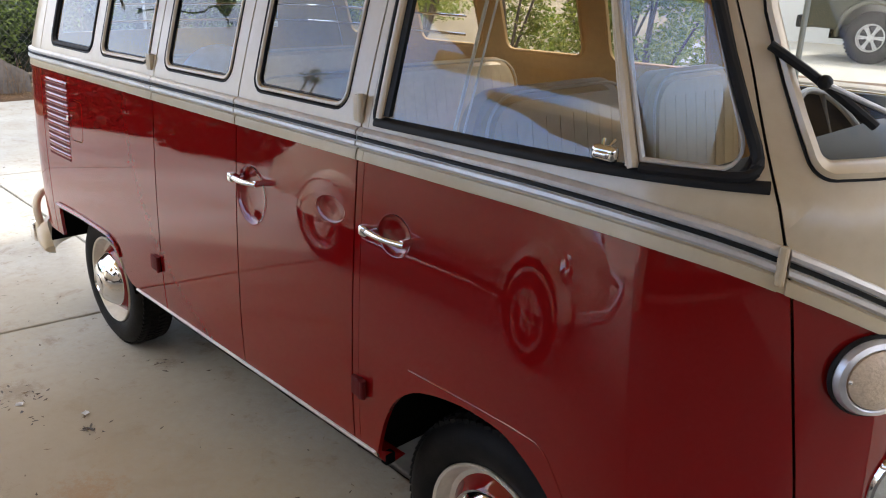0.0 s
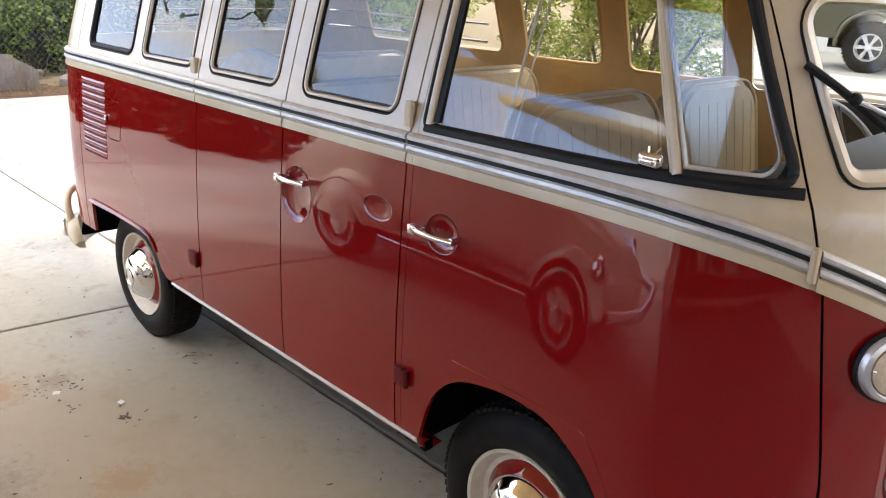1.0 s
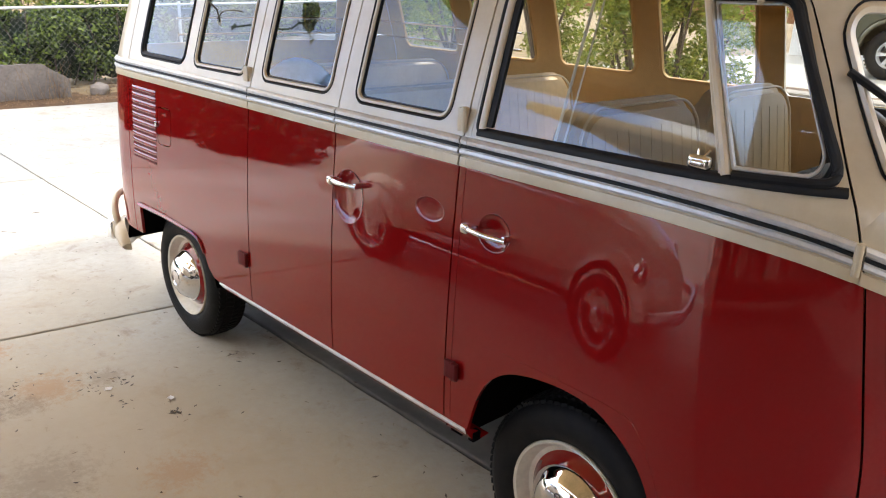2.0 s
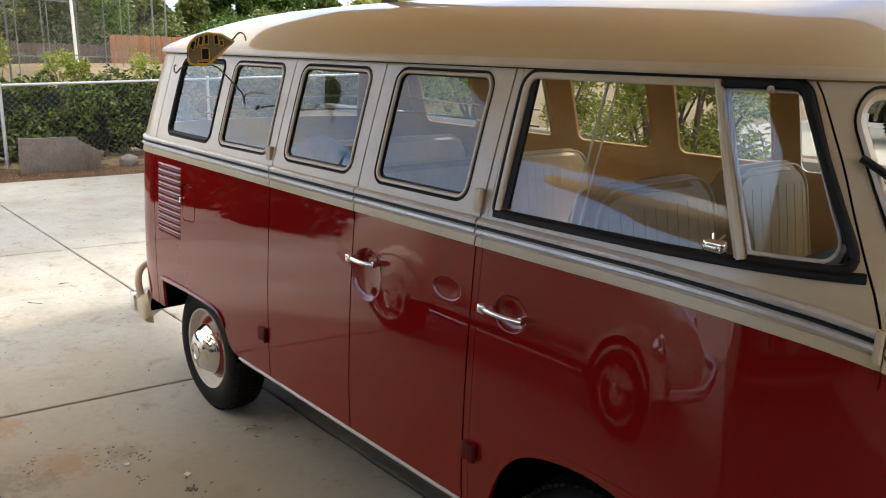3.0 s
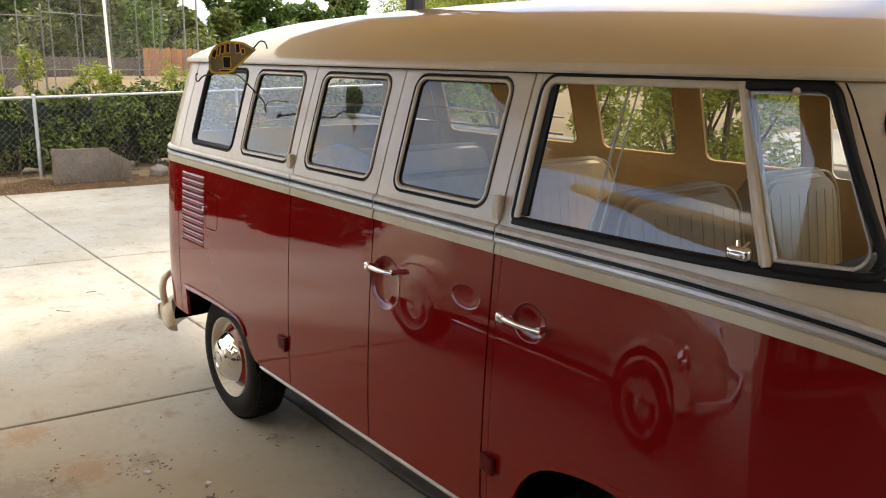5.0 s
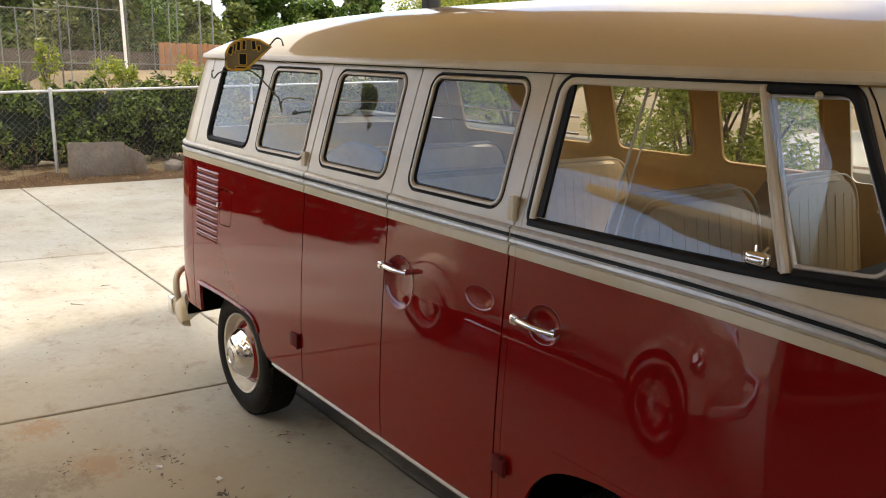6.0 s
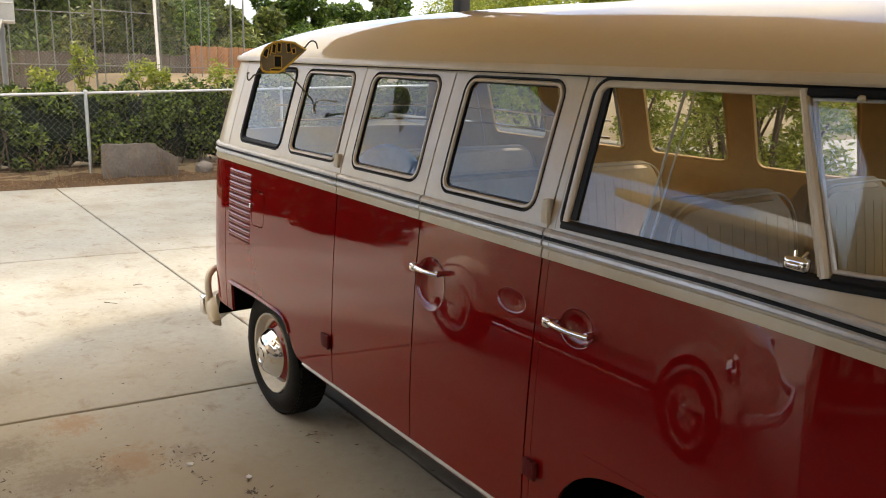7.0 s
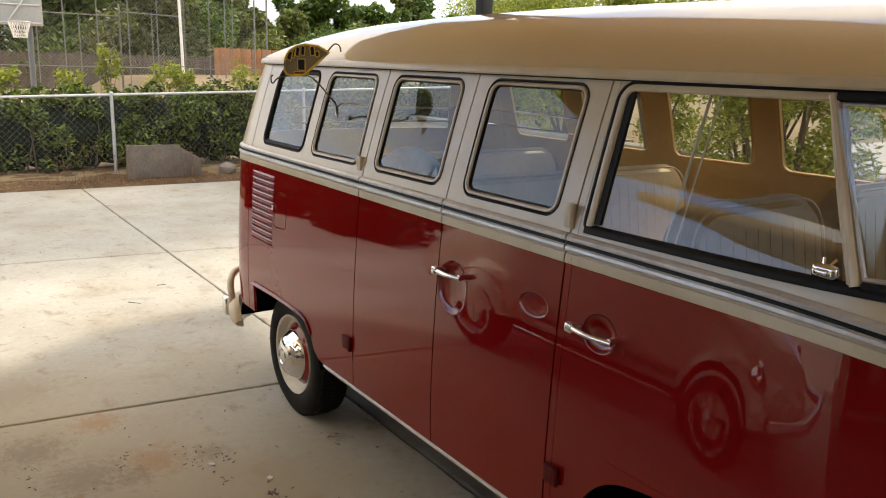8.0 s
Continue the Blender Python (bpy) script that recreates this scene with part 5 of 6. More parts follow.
for i in range(int(18 / PITCH)):
    y = -8.75 + i * PITCH
    wire((FX, y, 0.03), (FX, y + 1.16 * 0.95, 0.03 + 1.16 + 0.028 * y), 0.0010)
    wire((FX + 0.003, y, 0.03), (FX + 0.003, y - 1.16 * 0.95, 0.03 + 1.16 + 0.028 * y), 0.0010)
raw("chain_mesh", V, F, MESHWIRE, fence, "diamond wire mesh")

# ---- soil strip, rocks, straw ----
rng = np.random.default_rng(8)
V, F = [], []
nx, ny = 22, 120
for i in range(nx):
    for j in range(ny):
        x = -10.22 - 0.95 * i / (nx - 1) * 1.6 + 0.04 * (-9 + 19 * j / (ny - 1))
        y = -9 + 19 * j / (ny - 1)
        e = math.sin(math.pi * min(1, i / 6) / 2)
        V.append((x, y, -0.03 + e * (0.075 + 0.035 * noise.noise((x * 3, y * 3, 0)) + 0.03 * noise.noise((x * 11, y * 11, 3))) + 0.05 * i / nx))
F = [(i * ny + j, i * ny + j + 1, (i + 1) * ny + j + 1, (i + 1) * ny + j) for i in range(nx - 1) for j in range(ny - 1)]
tagged(raw("soil_strip", V, F, SOIL, smooth=True), "strip of dry brown soil with needles by the fence", "soil", kind="structure")


def boulder(x, y, z, sx, sy, sz, seed, label):
    bm = bmesh.new()
    bmesh.ops.create_icosphere(bm, subdivisions=4, radius=1)
    for v in bm.verts:
        c = v.co.copy()
        c += Vector(noise.noise_vector(c * 1.1 + Vector((seed, 0, 0)))) * 0.30 + Vector(noise.noise_vector(c * 4 + Vector((seed, 3, 0)))) * 0.07
        v.co = Vector((x + c.x * sx, y + c.y * sy, z + c.z * sz))
    return tagged(part("boulder", bm, ROCK, None, smooth=28), label, "rock")


bm = bmesh.new()
prof = rpoly([(0.33, -0.05), (1.40, -0.05), (1.39, 0.30), (1.03, 0.53), (0.35, 0.545)], [0.02, 0.02, 0.05, 0.06, 0.03], 0, 3, 0.06)
fr, bk = [bm.verts.new((-10.60 + 0.10 * b_, a_, b_)) for a_, b_ in prof], [bm.verts.new((-10.78, a_ + 0.02, b_ - 0.02)) for a_, b_ in prof]
bm.faces.new(fr)
bm.faces.new(bk[::-1])
for j in range(len(prof)):
    bm.faces.new((fr[j], bk[j], bk[(j + 1) % len(prof)], fr[(j + 1) % len(prof)]))
bmesh.ops.recalc_face_normals(bm, faces=bm.faces[:])
bmesh.ops.triangulate(bm, faces=[f for f in bm.faces if len(f.verts) > 4])
bmesh.ops.subdivide_edges(bm, edges=bm.edges[:], cuts=2, use_grid_fill=True)
for v in bm.verts:
    v.co += Vector(noise.noise_vector(v.co * 3)) * 0.018 + Vector(noise.noise_vector(v.co * 11)) * 0.008
tagged(part("boulder", bm, ROCK, None, smooth=30), "flat grey-brown stone slab standing by the fence", "rock")
boulder(-10.66, 1.80, 0.11, 0.10, 0.14, 0.11, 9, "small pale rounded stone on the soil")
n = 5200
C = np.c_[rng.uniform(-11.2, -10.15, n), rng.uniform(-7, 6, n), rng.uniform(0.03, 0.085, n)]
V, F = leaves(rng, n, lambda r, it=iter(C): next(it), 0.035, 0.10)
tagged(leaf_mesh("needle_litter", V, F, STRAW), "dry needles and leaf litter on the soil", "litter", kind="stuff")
bm = bmesh.new()
for i in range(70):
    y = rng.choice([0.55, 1.0, 1.15, -0.3, 2.2, 0.2]) + rng.normal() * 0.12
    x = -10.5 + rng.normal() * 0.05
    l = rng.uniform(0.2, 0.62)
    tube(bm, [(x, y, 0.05), (x + rng.normal() * 0.03, y + rng.normal() * 0.05, 0.05 + l * 0.6), (x + rng.normal() * 0.05, y + rng.normal() * 0.12, 0.05 + l)], 0.003, 4, r1=0.001)
tagged(part("dry_grass", bm, STRAW, None), "dry straw stalks in front of the stone", "grass", kind="stuff")

# ---- beyond the hedge ----
tagged(raw("ball_court", [(-60, -30, 0.33), (-14, -30, 0.33), (-14, 30, 0.33), (-60, 30, 0.33)], [(0, 1, 2, 3)], mat("court_dirt", (0.44, 0.32, 0.17), 0.95, var=0.15, scale=0.5, fine=6, fvar=0.12), None), "bare straw-coloured ground beyond the hedge", "ground", kind="structure")

hoop = thing("basketball_hoop", (-17.4, 0.12, 0.3), "basketball hoop with grey backboard on a steel pole", "hoop")
bm = bmesh.new()
tube(bm, [(-17.4, 0.11, 0.2), (-17.4, 0.14, 3.4)], 0.05, 12)
part("pole", bm, mat("grey_pole", (0.13, 0.14, 0.15), 0.6, 0.2, var=0.1), hoop)
bm = bmesh.new()
box(bm, -17.25, -1.25, 2.30, -17.21, 0.36, 3.35, 0.02)
part("backboard", bm, mat("clouded_board", (0.40, 0.41, 0.40), 0.4, var=0.1, scale=2), hoop)
bm = bmesh.new()
for y0, z0, y1, z1 in ((-1.2, 2.35, 0.32, 2.35), (-0.3, 2.35, 0.1, 2.9), (-1.2, 2.7, 0.32, 2.7), (-0.45, 2.3, -0.45, 3.3)):
    tube(bm, [(-17.19, y0, z0), (-17.19, y1, z1)], 0.018, 6)
part("brace", bm, GALV, hoop)
bm = bmesh.new()
tube(bm, [(-16.9 + 0.20 * math.cos(a), -0.12 + 0.20 * math.sin(a), 2.36) for a in np.linspace(0, 2 * math.pi, 24, endpoint=False)], 0.012, 6, True)
part("ring", bm, GALV, hoop)
bm = bmesh.new()
for i in range(12):
    a = 2 * math.pi * i / 12
    for d in (0.5, -0.5):
        tube(bm, [(-16.9 + 0.20 * math.cos(a), -0.12 + 0.20 * math.sin(a), 2.35), (-16.9 + 0.12 * math.cos(a + d), -0.12 + 0.12 * math.sin(a + d), 2.05)], 0.008, 4)
part("net", bm, DUSTYWHITE, hoop)

tall = thing("tall_ball_fence", (-28, 4, 0.3), "tall chain-link ball fence on steel posts", "fence")
V, F = [], []
for (xa, ya, xb, yb, zt) in ((-28, -6, -28, 4.3, 3.05), (-28, 4.3, -29, 6.7, 3.2), (-29, 6.7, -28, 9.6, 4.2), (-26, 1.2, -30, 9.9, 5.2)):
    L = math.hypot(xb - xa, yb - ya)
    m = int(L / 1.15)
    for i in range(m + 1):
        t = i / m
        x, y = xa + (xb - xa) * t, ya + (yb - ya) * t
        bm = bmesh.new()
        tube(bm, [(x, y, 0.2), (x, y, zt + (0.25 if i in (0, m) else 0))], 0.032 if i in (0, m) else 0.018, 8)
        part("post", bm, FENCESTEEL, tall)
    for zz in (1.35, zt) if zt < 5 else (zt,):
        bm = bmesh.new()
        tube(bm, [(xa, ya, zz), (xb, yb, zz)], 0.016, 8)
        part("rail", bm, FENCESTEEL, tall)
    st = 0.13
    for i in range(int(L / st)):
        t0 = i * st / L
        for sgn in (1, -1):
            t1 = t0 + sgn * (zt - 0.4) / L
            a, b = (xa + (xb - xa) * t0, ya + (yb - ya) * t0, 0.4), [xa + (xb - xa) * t1, ya + (yb - ya) * t1, zt]
            if t1 > 1 or t1 < 0:
                f = ((1 if t1 > 1 else 0) - t0) / (t1 - t0)
                b = [a[0] + (b[0] - a[0]) * f, a[1] + (b[1] - a[1]) * f, 0.4 + (zt - 0.4) * f]
            wire(a, b, 0.0021)
raw("chain_mesh", V, F, MESHWIRE, tall, "diamond wire mesh")
pole = thing("light_pole", (-24, 5.0, 0.3), "slim white steel light pole", "pole")
bm = bmesh.new()
tube(bm, [(-24, 5.22, 0.2), (-24, 5.05, 8.0)], 0.045, 12, r1=0.038)
part("mast", bm, DUSTYWHITE, pole)

def board_fence(material, label, n, place):
    """A fence of single upright boards; place(i) gives each board's pose."""
    t = thing("board_fence", place(0).translation, label, "fence")
    bm = bmesh.new()
    box(bm, -0.012, -0.118, 0.0, 0.012, 0.118, 1.75, 0.006)
    o = part("board", bm, material, t)
    o.matrix_basis = place(0)
    for i in range(1, n):
        q = new("board", o.data)
        q.parent, q.matrix_parent_inverse = t, t.matrix_basis.inverted()
        q.matrix_basis = place(i) @ Matrix.Translation((0.02 * (i % 2), 0, 0.02 * math.sin(i * 1.7)))


board_fence(WOOD, "red-brown wooden board fence", 110, lambda i: Matrix.Translation((-34, 9.7 + i * 0.245, 0.45)))
board_fence(OLDWOOD, "dark weathered board fence behind the ball court", 110, lambda i: Matrix.Translation((-34.3, 9.6 - i * 0.245, 0.02)))
FAR_TREES = ((-40, -3, 8.5, 7), (-42, 2, 9.5, 7), (-40, 6.0, 8.5, 6), (-42, 9.5, 6.6, 5.5), (-38, 1, 6.5, 5.5), (-38.5, 5, 6.0, 5), (-37.5, 8.5, 4.6, 4.2), (-37, -2, 6, 5), (-46, 13, 6.4, 4.6), (-45, 16.5, 4.2, 4.2), (-46, 20.5, 5.2, 5.0), (-44, 23, 4.2, 4.0), (-47, 27, 5.9, 3.6), (-44, 30, 4.0, 5), (-46, 36, 4.6, 6), (-48, 6, 9, 8), (-48, -4, 10, 9), (-50, 11, 8.0, 7), (-44, 11.5, 5.6, 5), (-52, 1, 10, 9))
for i, (x, y, h, w) in enumerate(FAR_TREES):
    tree("tree", x, y, 0.3, h, w, 15000, TREELEAF if i % 3 else OLIVELEAF, 100 + i, "leafy green tree beyond the ball court", 0.17, "trees beyond the court")
for i, (x, y) in enumerate(((-36, -6), (-36, -3), (-36.4, 0), (-36, 3), (-36, 6), (-36.5, 9), (-37, 13), (-37, 17), (-38, 21), (-38, 25))):
    shrub("far_shrub", x, y, 0.3, (3.0 if y < 10 else 2.3) + 0.5 * (i % 3), 3.8, 3600, TREELEAF if i % 2 else OLIVELEAF, 300 + i, "dark green shrub behind the board fence", 0.13, "shrub", "shrubs behind the board fence", 0.04)


# tree added only to cast shade on the far concrete; its crown stays out of view
tree("shade_tree", -10.05, 6.2, 0.6, 14.6, 5.6, 9000, TREELEAF, 411, "added tall slender tree, crown out of view, shading the far yard", 0.13, low=0.56, stem=0.009)

# ---- across the bus: bushes, pickup, fence posts ----
for i, (x, y, h, w) in enumerate(((-12.2, 8.6, 2.6, 2.6), (-9.8, 7.4, 2.4, 2.2), (-7.9, 6.2, 2.3, 1.9), (-5.4, 5.35, 2.2, 1.3), (-3.4, 4.6, 2.2, 1.7), (-2.85, 4.3, 2.0, 1.2), (-14.5, 10.5, 3.0, 3.0))):
    shrub("bush", x, y, rise(x, y) - 0.05, h + 0.12, w, 15000, LIMELEAF, 200 + i, "sunlit yellow-green garden bush", 0.034, "bush", "bushes across the yard", 0.025)
V = [(x, y0, float(np.interp(y0, (6.0, 7.0, 8.4), (0.79, 0.72, 0.56))) + 0.012) for x in np.arange(-5.0, 2.1, 0.25) for y0 in (6.02, 6.35 + 0.05 * math.sin(5 * x), 6.9 + 0.06 * math.sin(3 * x), 7.45 + 0.16 * math.sin(2.1 * x) + 0.07 * math.sin(7 * x))]
V = [(a_, b_, c_ + (0.03 if k % 4 in (1, 2) else -0.004) * (0.7 + 0.3 * math.sin(4 * a_ + k))) for k, (a_, b_, c_) in enumerate(V)]
F = [(i * 4 + j, (i + 1) * 4 + j, (i + 1) * 4 + j + 1, i * 4 + j + 1) for i in range(len(V) // 4 - 1) for j in range(3)]
tagged(raw("soil_strip", V, F, SOIL, smooth=True), "strip of bare brown soil along the raised lot", "soil", kind="structure")
board_fence(WOOD, "brown wooden board fence behind the lot", 130, lambda i: Matrix.Translation((-30 + i * 0.245, 24, 0.9)) @ pose(0, 0, 0, 0, 0, 90))
bm = bmesh.new()
tube(bm, [(-1.86, 5.3, 0.5), (-1.86, 5.3, 3.0)], 0.026, 10)
tagged(part("steel_post", bm, FENCESTEEL, None), "slim grey steel post at the kerb", "post")
garage = tagged(new("garage_wall"), "white clad garage wall across the lot", "garage", kind="structure")
bm = bmesh.new()
box(bm, -6.8, 15.6, 0.5, 8, 15.9, 4.8, 0.01)
part("wall", bm, DUSTYWHITE, garage)


def pickup(x, y, z):
    """Parked pickup seen from its side: body with arches, bed rail, lamp, bumper, wheels."""
    t = thing("pickup_truck", (x, y, z), "dusty olive pickup truck parked on the lot", "truck")
    out = [(-1.02, 0.52), (-0.52, 0.50)]
    out += [(0.0 + 0.52 * math.cos(a), 0.44 + 0.52 * math.sin(a)) for a in np.linspace(math.pi - 0.1, 0.1, 14)]
    out += [(0.6, 0.42), (2.75, 0.42)]
    out += [(3.35 + 0.52 * math.cos(a), 0.44 + 0.52 * math.sin(a)) for a in np.linspace(math.pi - 0.1, 0.1, 14)]
    out += [(4.0, 0.5), (4.25, 0.6), (4.25, 1.12), (2.9, 1.26), (2.2, 1.88), (0.75, 1.90), (0.55, 1.32), (-1.0, 1.30)]
    V = [(x + a, y + dy, z + b) for dy in (-0.92, 0.92) for a, b in out]
    k = len(out)
    bm = bmesh.new()
    vs = [bm.verts.new(v) for v in V]
    bm.faces.new(vs[:k])
    bm.faces.new(vs[k:][::-1])
    for j in range(k):
        bm.faces.new((vs[j], vs[k + j], vs[k + (j + 1) % k], vs[(j + 1) % k]))
    bmesh.ops.recalc_face_normals(bm, faces=bm.faces[:])
    bmesh.ops.bevel(bm, geom=[e for e in bm.edges if abs(e.verts[0].co.y - e.verts[1].co.y) < 0.01], offset=0.035, segments=3, affect='EDGES')
    body = part("body", bm, OLIVE, t, smooth=30)
    for cx in (0.0, 3.35):
        bm = bmesh.new()
        tube(bm, [(x + cx + 0.50 * math.cos(a), y - 0.935, z + 0.44 + 0.50 * math.sin(a)) for a in np.linspace(math.pi + 0.1, -0.1, 18)], 0.035, 8)
        part("arch_flare", bm, OLIVE, body)
    bm = bmesh.new()
    box(bm, x - 1.06, y - 0.935, z + 0.98, x - 0.93, y - 0.80, z + 1.26, 0.02)
    part("tail_lamp", bm, mat("tail_lens", (0.35, 0.012, 0.012), 0.2, coat=0.5), body, "red tail lamp")
    bm = bmesh.new()
    box(bm, x - 1.20, y - 0.90, z + 0.50, x - 1.02, y + 0.9, z + 0.70, 0.03)
    part("rear_bumper", bm, DARKSTEEL, body)
    bm = bmesh.new()
    box(bm, x + 0.9, y - 0.925, z + 1.36, x + 2.05, y - 0.90, z + 1.80, 0.03)
    part("side_window", bm, mat("dark_glass", (0.01, 0.012, 0.014), 0.05, coat=1.0), body)
    bm = bmesh.new()
    box(bm, x - 0.7, y - 0.7, z + 0.35, x + 3.9, y + 0.7, z + 0.56)
    part("chassis", bm, BLACK, t)
    for cx in (0.0, 3.35):
        for sd in (-1, 1):
            m = Matrix.Translation((x + cx, y + sd * 0.86, z + 0.40)) @ (Matrix.Identity(4) if sd < 0 else pose(0, 0, 0, 0, 0, 180))
            bm = bmesh.new()
            lathe(bm, [(0.21, 0.02), (0.23, -0.02), (0.29, -0.04), (0.35, -0.03), (0.385, -0.005), (0.40, 0.03), (0.40, 0.20), (0.36, 0.24), (0.2, 0.23)], 48, m)
            for i in range(40):
                r = bmesh.ops.create_cube(bm, size=1)
                mm = m @ Matrix.Rotation(2 * math.pi * i / 40, 4, 'Y') @ Matrix.Translation((0, 0.03, 0.392))
                for v in r["verts"]:
                    v.co = mm @ Vector((v.co.x * 0.035, v.co.y * 0.09, v.co.z * 0.03))
            w = part("wheel", bm, TYRE, t, smooth=50)
            bm = bmesh.new()
            lathe(bm, [(0.215, 0.02), (0.218, -0.015), (0.205, -0.02), (0.195, 0.02), (0.19, 0.06)], 40, m)
            lathe(bm, [(0.062, 0.03), (0.06, -0.005), (0.045, -0.02), (0.0005, -0.022)], 24, m)
            for i in range(6):
                for s in (-0.10, 0.10):
                    mm = m @ Matrix.Rotation(2 * math.pi * i / 6 + s, 4, 'Y')
                    box(bm, 0.05, 0.0, -0.013, 0.205, 0.03, 0.013, 0.004, mm)
            part("alloy_rim", bm, ALU, w, "bright six-spoke alloy rim")
            bm = bmesh.new()
            lathe(bm, [(0.195, 0.06), (0.0005, 0.062)], 32, m)
            part("brake_disc", bm, DARKSTEEL, w)
    return t


pickup(-3.40, 12.50, 0.53)


# ---- the near side: parked small car, trees, palms ----
def beetle(x, y):
    """Small rounded saloon car standing beside the bus: hull, wings, running board, wheels, lamps."""
    paint = mat("pale_beige_paint", (0.78, 0.70, 0.56), 0.25, var=0.05, coat=0.6)
    t = thing("small_car", (x - 1.2, y, 0), "rounded pale beige vintage small car parked beside", "car")
    V, F = [], []
    st = [(-3.25, 0.45, 0.30, 0.55), (-3.1, 0.62, 0.38, 0.80), (-2.7, 0.66, 0.45, 1.12), (-2.1, 0.68, 0.60, 1.40), (-1.5, 0.68, 0.62, 1.49), (-1.0, 0.68, 0.62, 1.46), (-0.55, 0.67, 0.58, 1.28), (-0.35, 0.64, 0.50, 1.00), (0.1, 0.55, 0.40, 0.92), (0.45, 0.42, 0.30, 0.78), (0.68, 0.25, 0.2, 0.58)]
    n = 20
    for sx, hw, tw, top in st:
        for j in range(n):
            a = 2 * math.pi * j / n
            c, s_ = math.cos(a), math.sin(a)
            zc = 0.28 + (top - 0.28) * (0.5 + 0.5 * math.copysign(abs(s_) ** 0.7, s_))
            w = hw if s_ < 0.2 else hw + (tw - hw) * (s_ - 0.2) / 0.8
            V.append((x + sx, y + w * math.copysign(abs(c) ** 0.55, c), zc))
    for i in range(len(st) - 1):
        F += [(i * n + j, i * n + (j + 1) % n, (i + 1) * n + (j + 1) % n, (i + 1) * n + j) for j in range(n)]
    F += [tuple(range(n)), tuple(range((len(st) - 1) * n, len(st) * n))]
    body = raw("hull", V, F, paint, t, "", 60)
    for cx in (0.0, -2.15):
        for sd in (-1, 1):
            bm = bmesh.new()
            r = bmesh.ops.create_uvsphere(bm, u_segments=24, v_segments=14, radius=1)
            for v in r["verts"]:
                v.co = Vector((x + cx + v.co.x * 0.46, y + sd * 0.60 + v.co.y * (0.19 if cx == 0.0 else 0.235), 0.33 + v.co.z * (0.42 if cx == 0.0 else 0.45)))
            bmesh.ops.bisect_plane(bm, geom=bm.verts[:] + bm.edges[:] + bm.faces[:], plane_co=(0, 0, 0.36), plane_no=(0, 0, -1), clear_outer=True)
            part("wing", bm, paint, body)
            m = Matrix.Translation((x + cx, y + sd * 0.765, 0.295)) @ (pose(0, 0, 0, 0, 0, 180) if sd > 0 else Matrix.Identity(4))
            bm = bmesh.new()
            lathe(bm, [(0.18, 0.0), (0.20, -0.03), (0.25, -0.04), (0.285, -0.01), (0.295, 0.03), (0.285, 0.12), (0.18, 0.13)], 40, m)
            w = part("wheel", bm, TYRE, t)
            bm = bmesh.new()
            lathe(bm, [(0.20, 0.0), (0.19, -0.01), (0.14, 0.02), (0.10, 0.02)], 40, m)
            part("wheel_disc", bm, RED, w)
            bm = bmesh.new()
            lathe(bm, [(0.202, -0.030), (0.196, -0.042), (0.182, -0.040), (0.174, -0.012)], 40, m)
            part("trim_ring", bm, BEZEL, w)
            bm = bmesh.new()
            lathe(bm, [(0.11, 0.02), (0.10, -0.01), (0.06, -0.03), (0.0005, -0.035)], 32, m)
            part("hubcap", bm, CHROME, w)
    for sd in (-1, 1):
        bm = bmesh.new()
        lathe(bm, [(0.09, 0.05), (0.095, -0.01), (0.08, -0.03), (0.04, -0.045), (0.0005, -0.05)], 28, Matrix.Translation((x + 0.34, y + sd * 0.60, 0.66)) @ pose(0, 0, 0, -25, 0, 90))
        part("headlamp", bm, CHROME, body)
        bm = bmesh.new()
        box(bm, x - 1.95, y + sd * 0.62 - 0.09, 0.26, x - 0.42, y + sd * 0.62 + 0.09, 0.30, 0.01)
        part("running_board", bm, RUBBER, body)
        bm = bmesh.new()
        tube(bm, [(x - 1.95, y + sd * 0.715, 0.30), (x - 0.42, y + sd * 0.715, 0.30)], 0.010, 8)
        part("board_trim", bm, CHROME, body)
        bm = bmesh.new()
        tube(bm, [(x - 2.4, y + sd * 0.665, 0.98), (x - 1.5, y + sd * 0.69, 1.0), (x - 0.5, y + sd * 0.66, 0.96), (x + 0.1, y + sd * 0.52, 0.88)], 0.008, 8)
        part("waist_trim", bm, CHROME, body)
        # black discs stand in for the shade inside the wheel arches
        bm = bmesh.new()
        for cx in (0.0, -2.15):
            lathe(bm, [(0.34, 0.0), (0.335, 0.02), (0.2, 0.025), (0.0005, 0.025)], 32, Matrix.Translation((x + cx, y + sd * 0.760, 0.34)) @ (pose(0, 0, 0, 0, 0, 180) if sd > 0 else Matrix.Identity(4)))
        part("wheel_opening", bm, BLACK, body)
    bm = bmesh.new()
    tube(bm, [(x + 0.55, y - 0.72, 0.42), (x + 0.86, y - 0.4, 0.42), (x + 0.9, y, 0.42), (x + 0.86, y + 0.4, 0.42), (x + 0.55, y + 0.72, 0.42)], 0.045, 10)
    part("bumper", bm, BEZEL, body)
    for a, b in ((-1.32, -0.62), (-2.15, -1.42)):
        bm = bmesh.new()
        box(bm, x + a, y + 0.60, 1.02, x + b, y + 0.655, 1.34, 0.02)
        part("side_window", bm, mat("car_glass", (0.015, 0.017, 0.02), 0.04, coat=1.0), body)
    return t


car = beetle(-0.92, -3.48)
foot = Matrix.Translation((-0.92, -2.72, 0))
car.matrix_basis = foot @ pose(0, 0, 0, 0, 0, 1) @ foot.inverted() @ car.matrix_basis      # parked at a slant to the bus


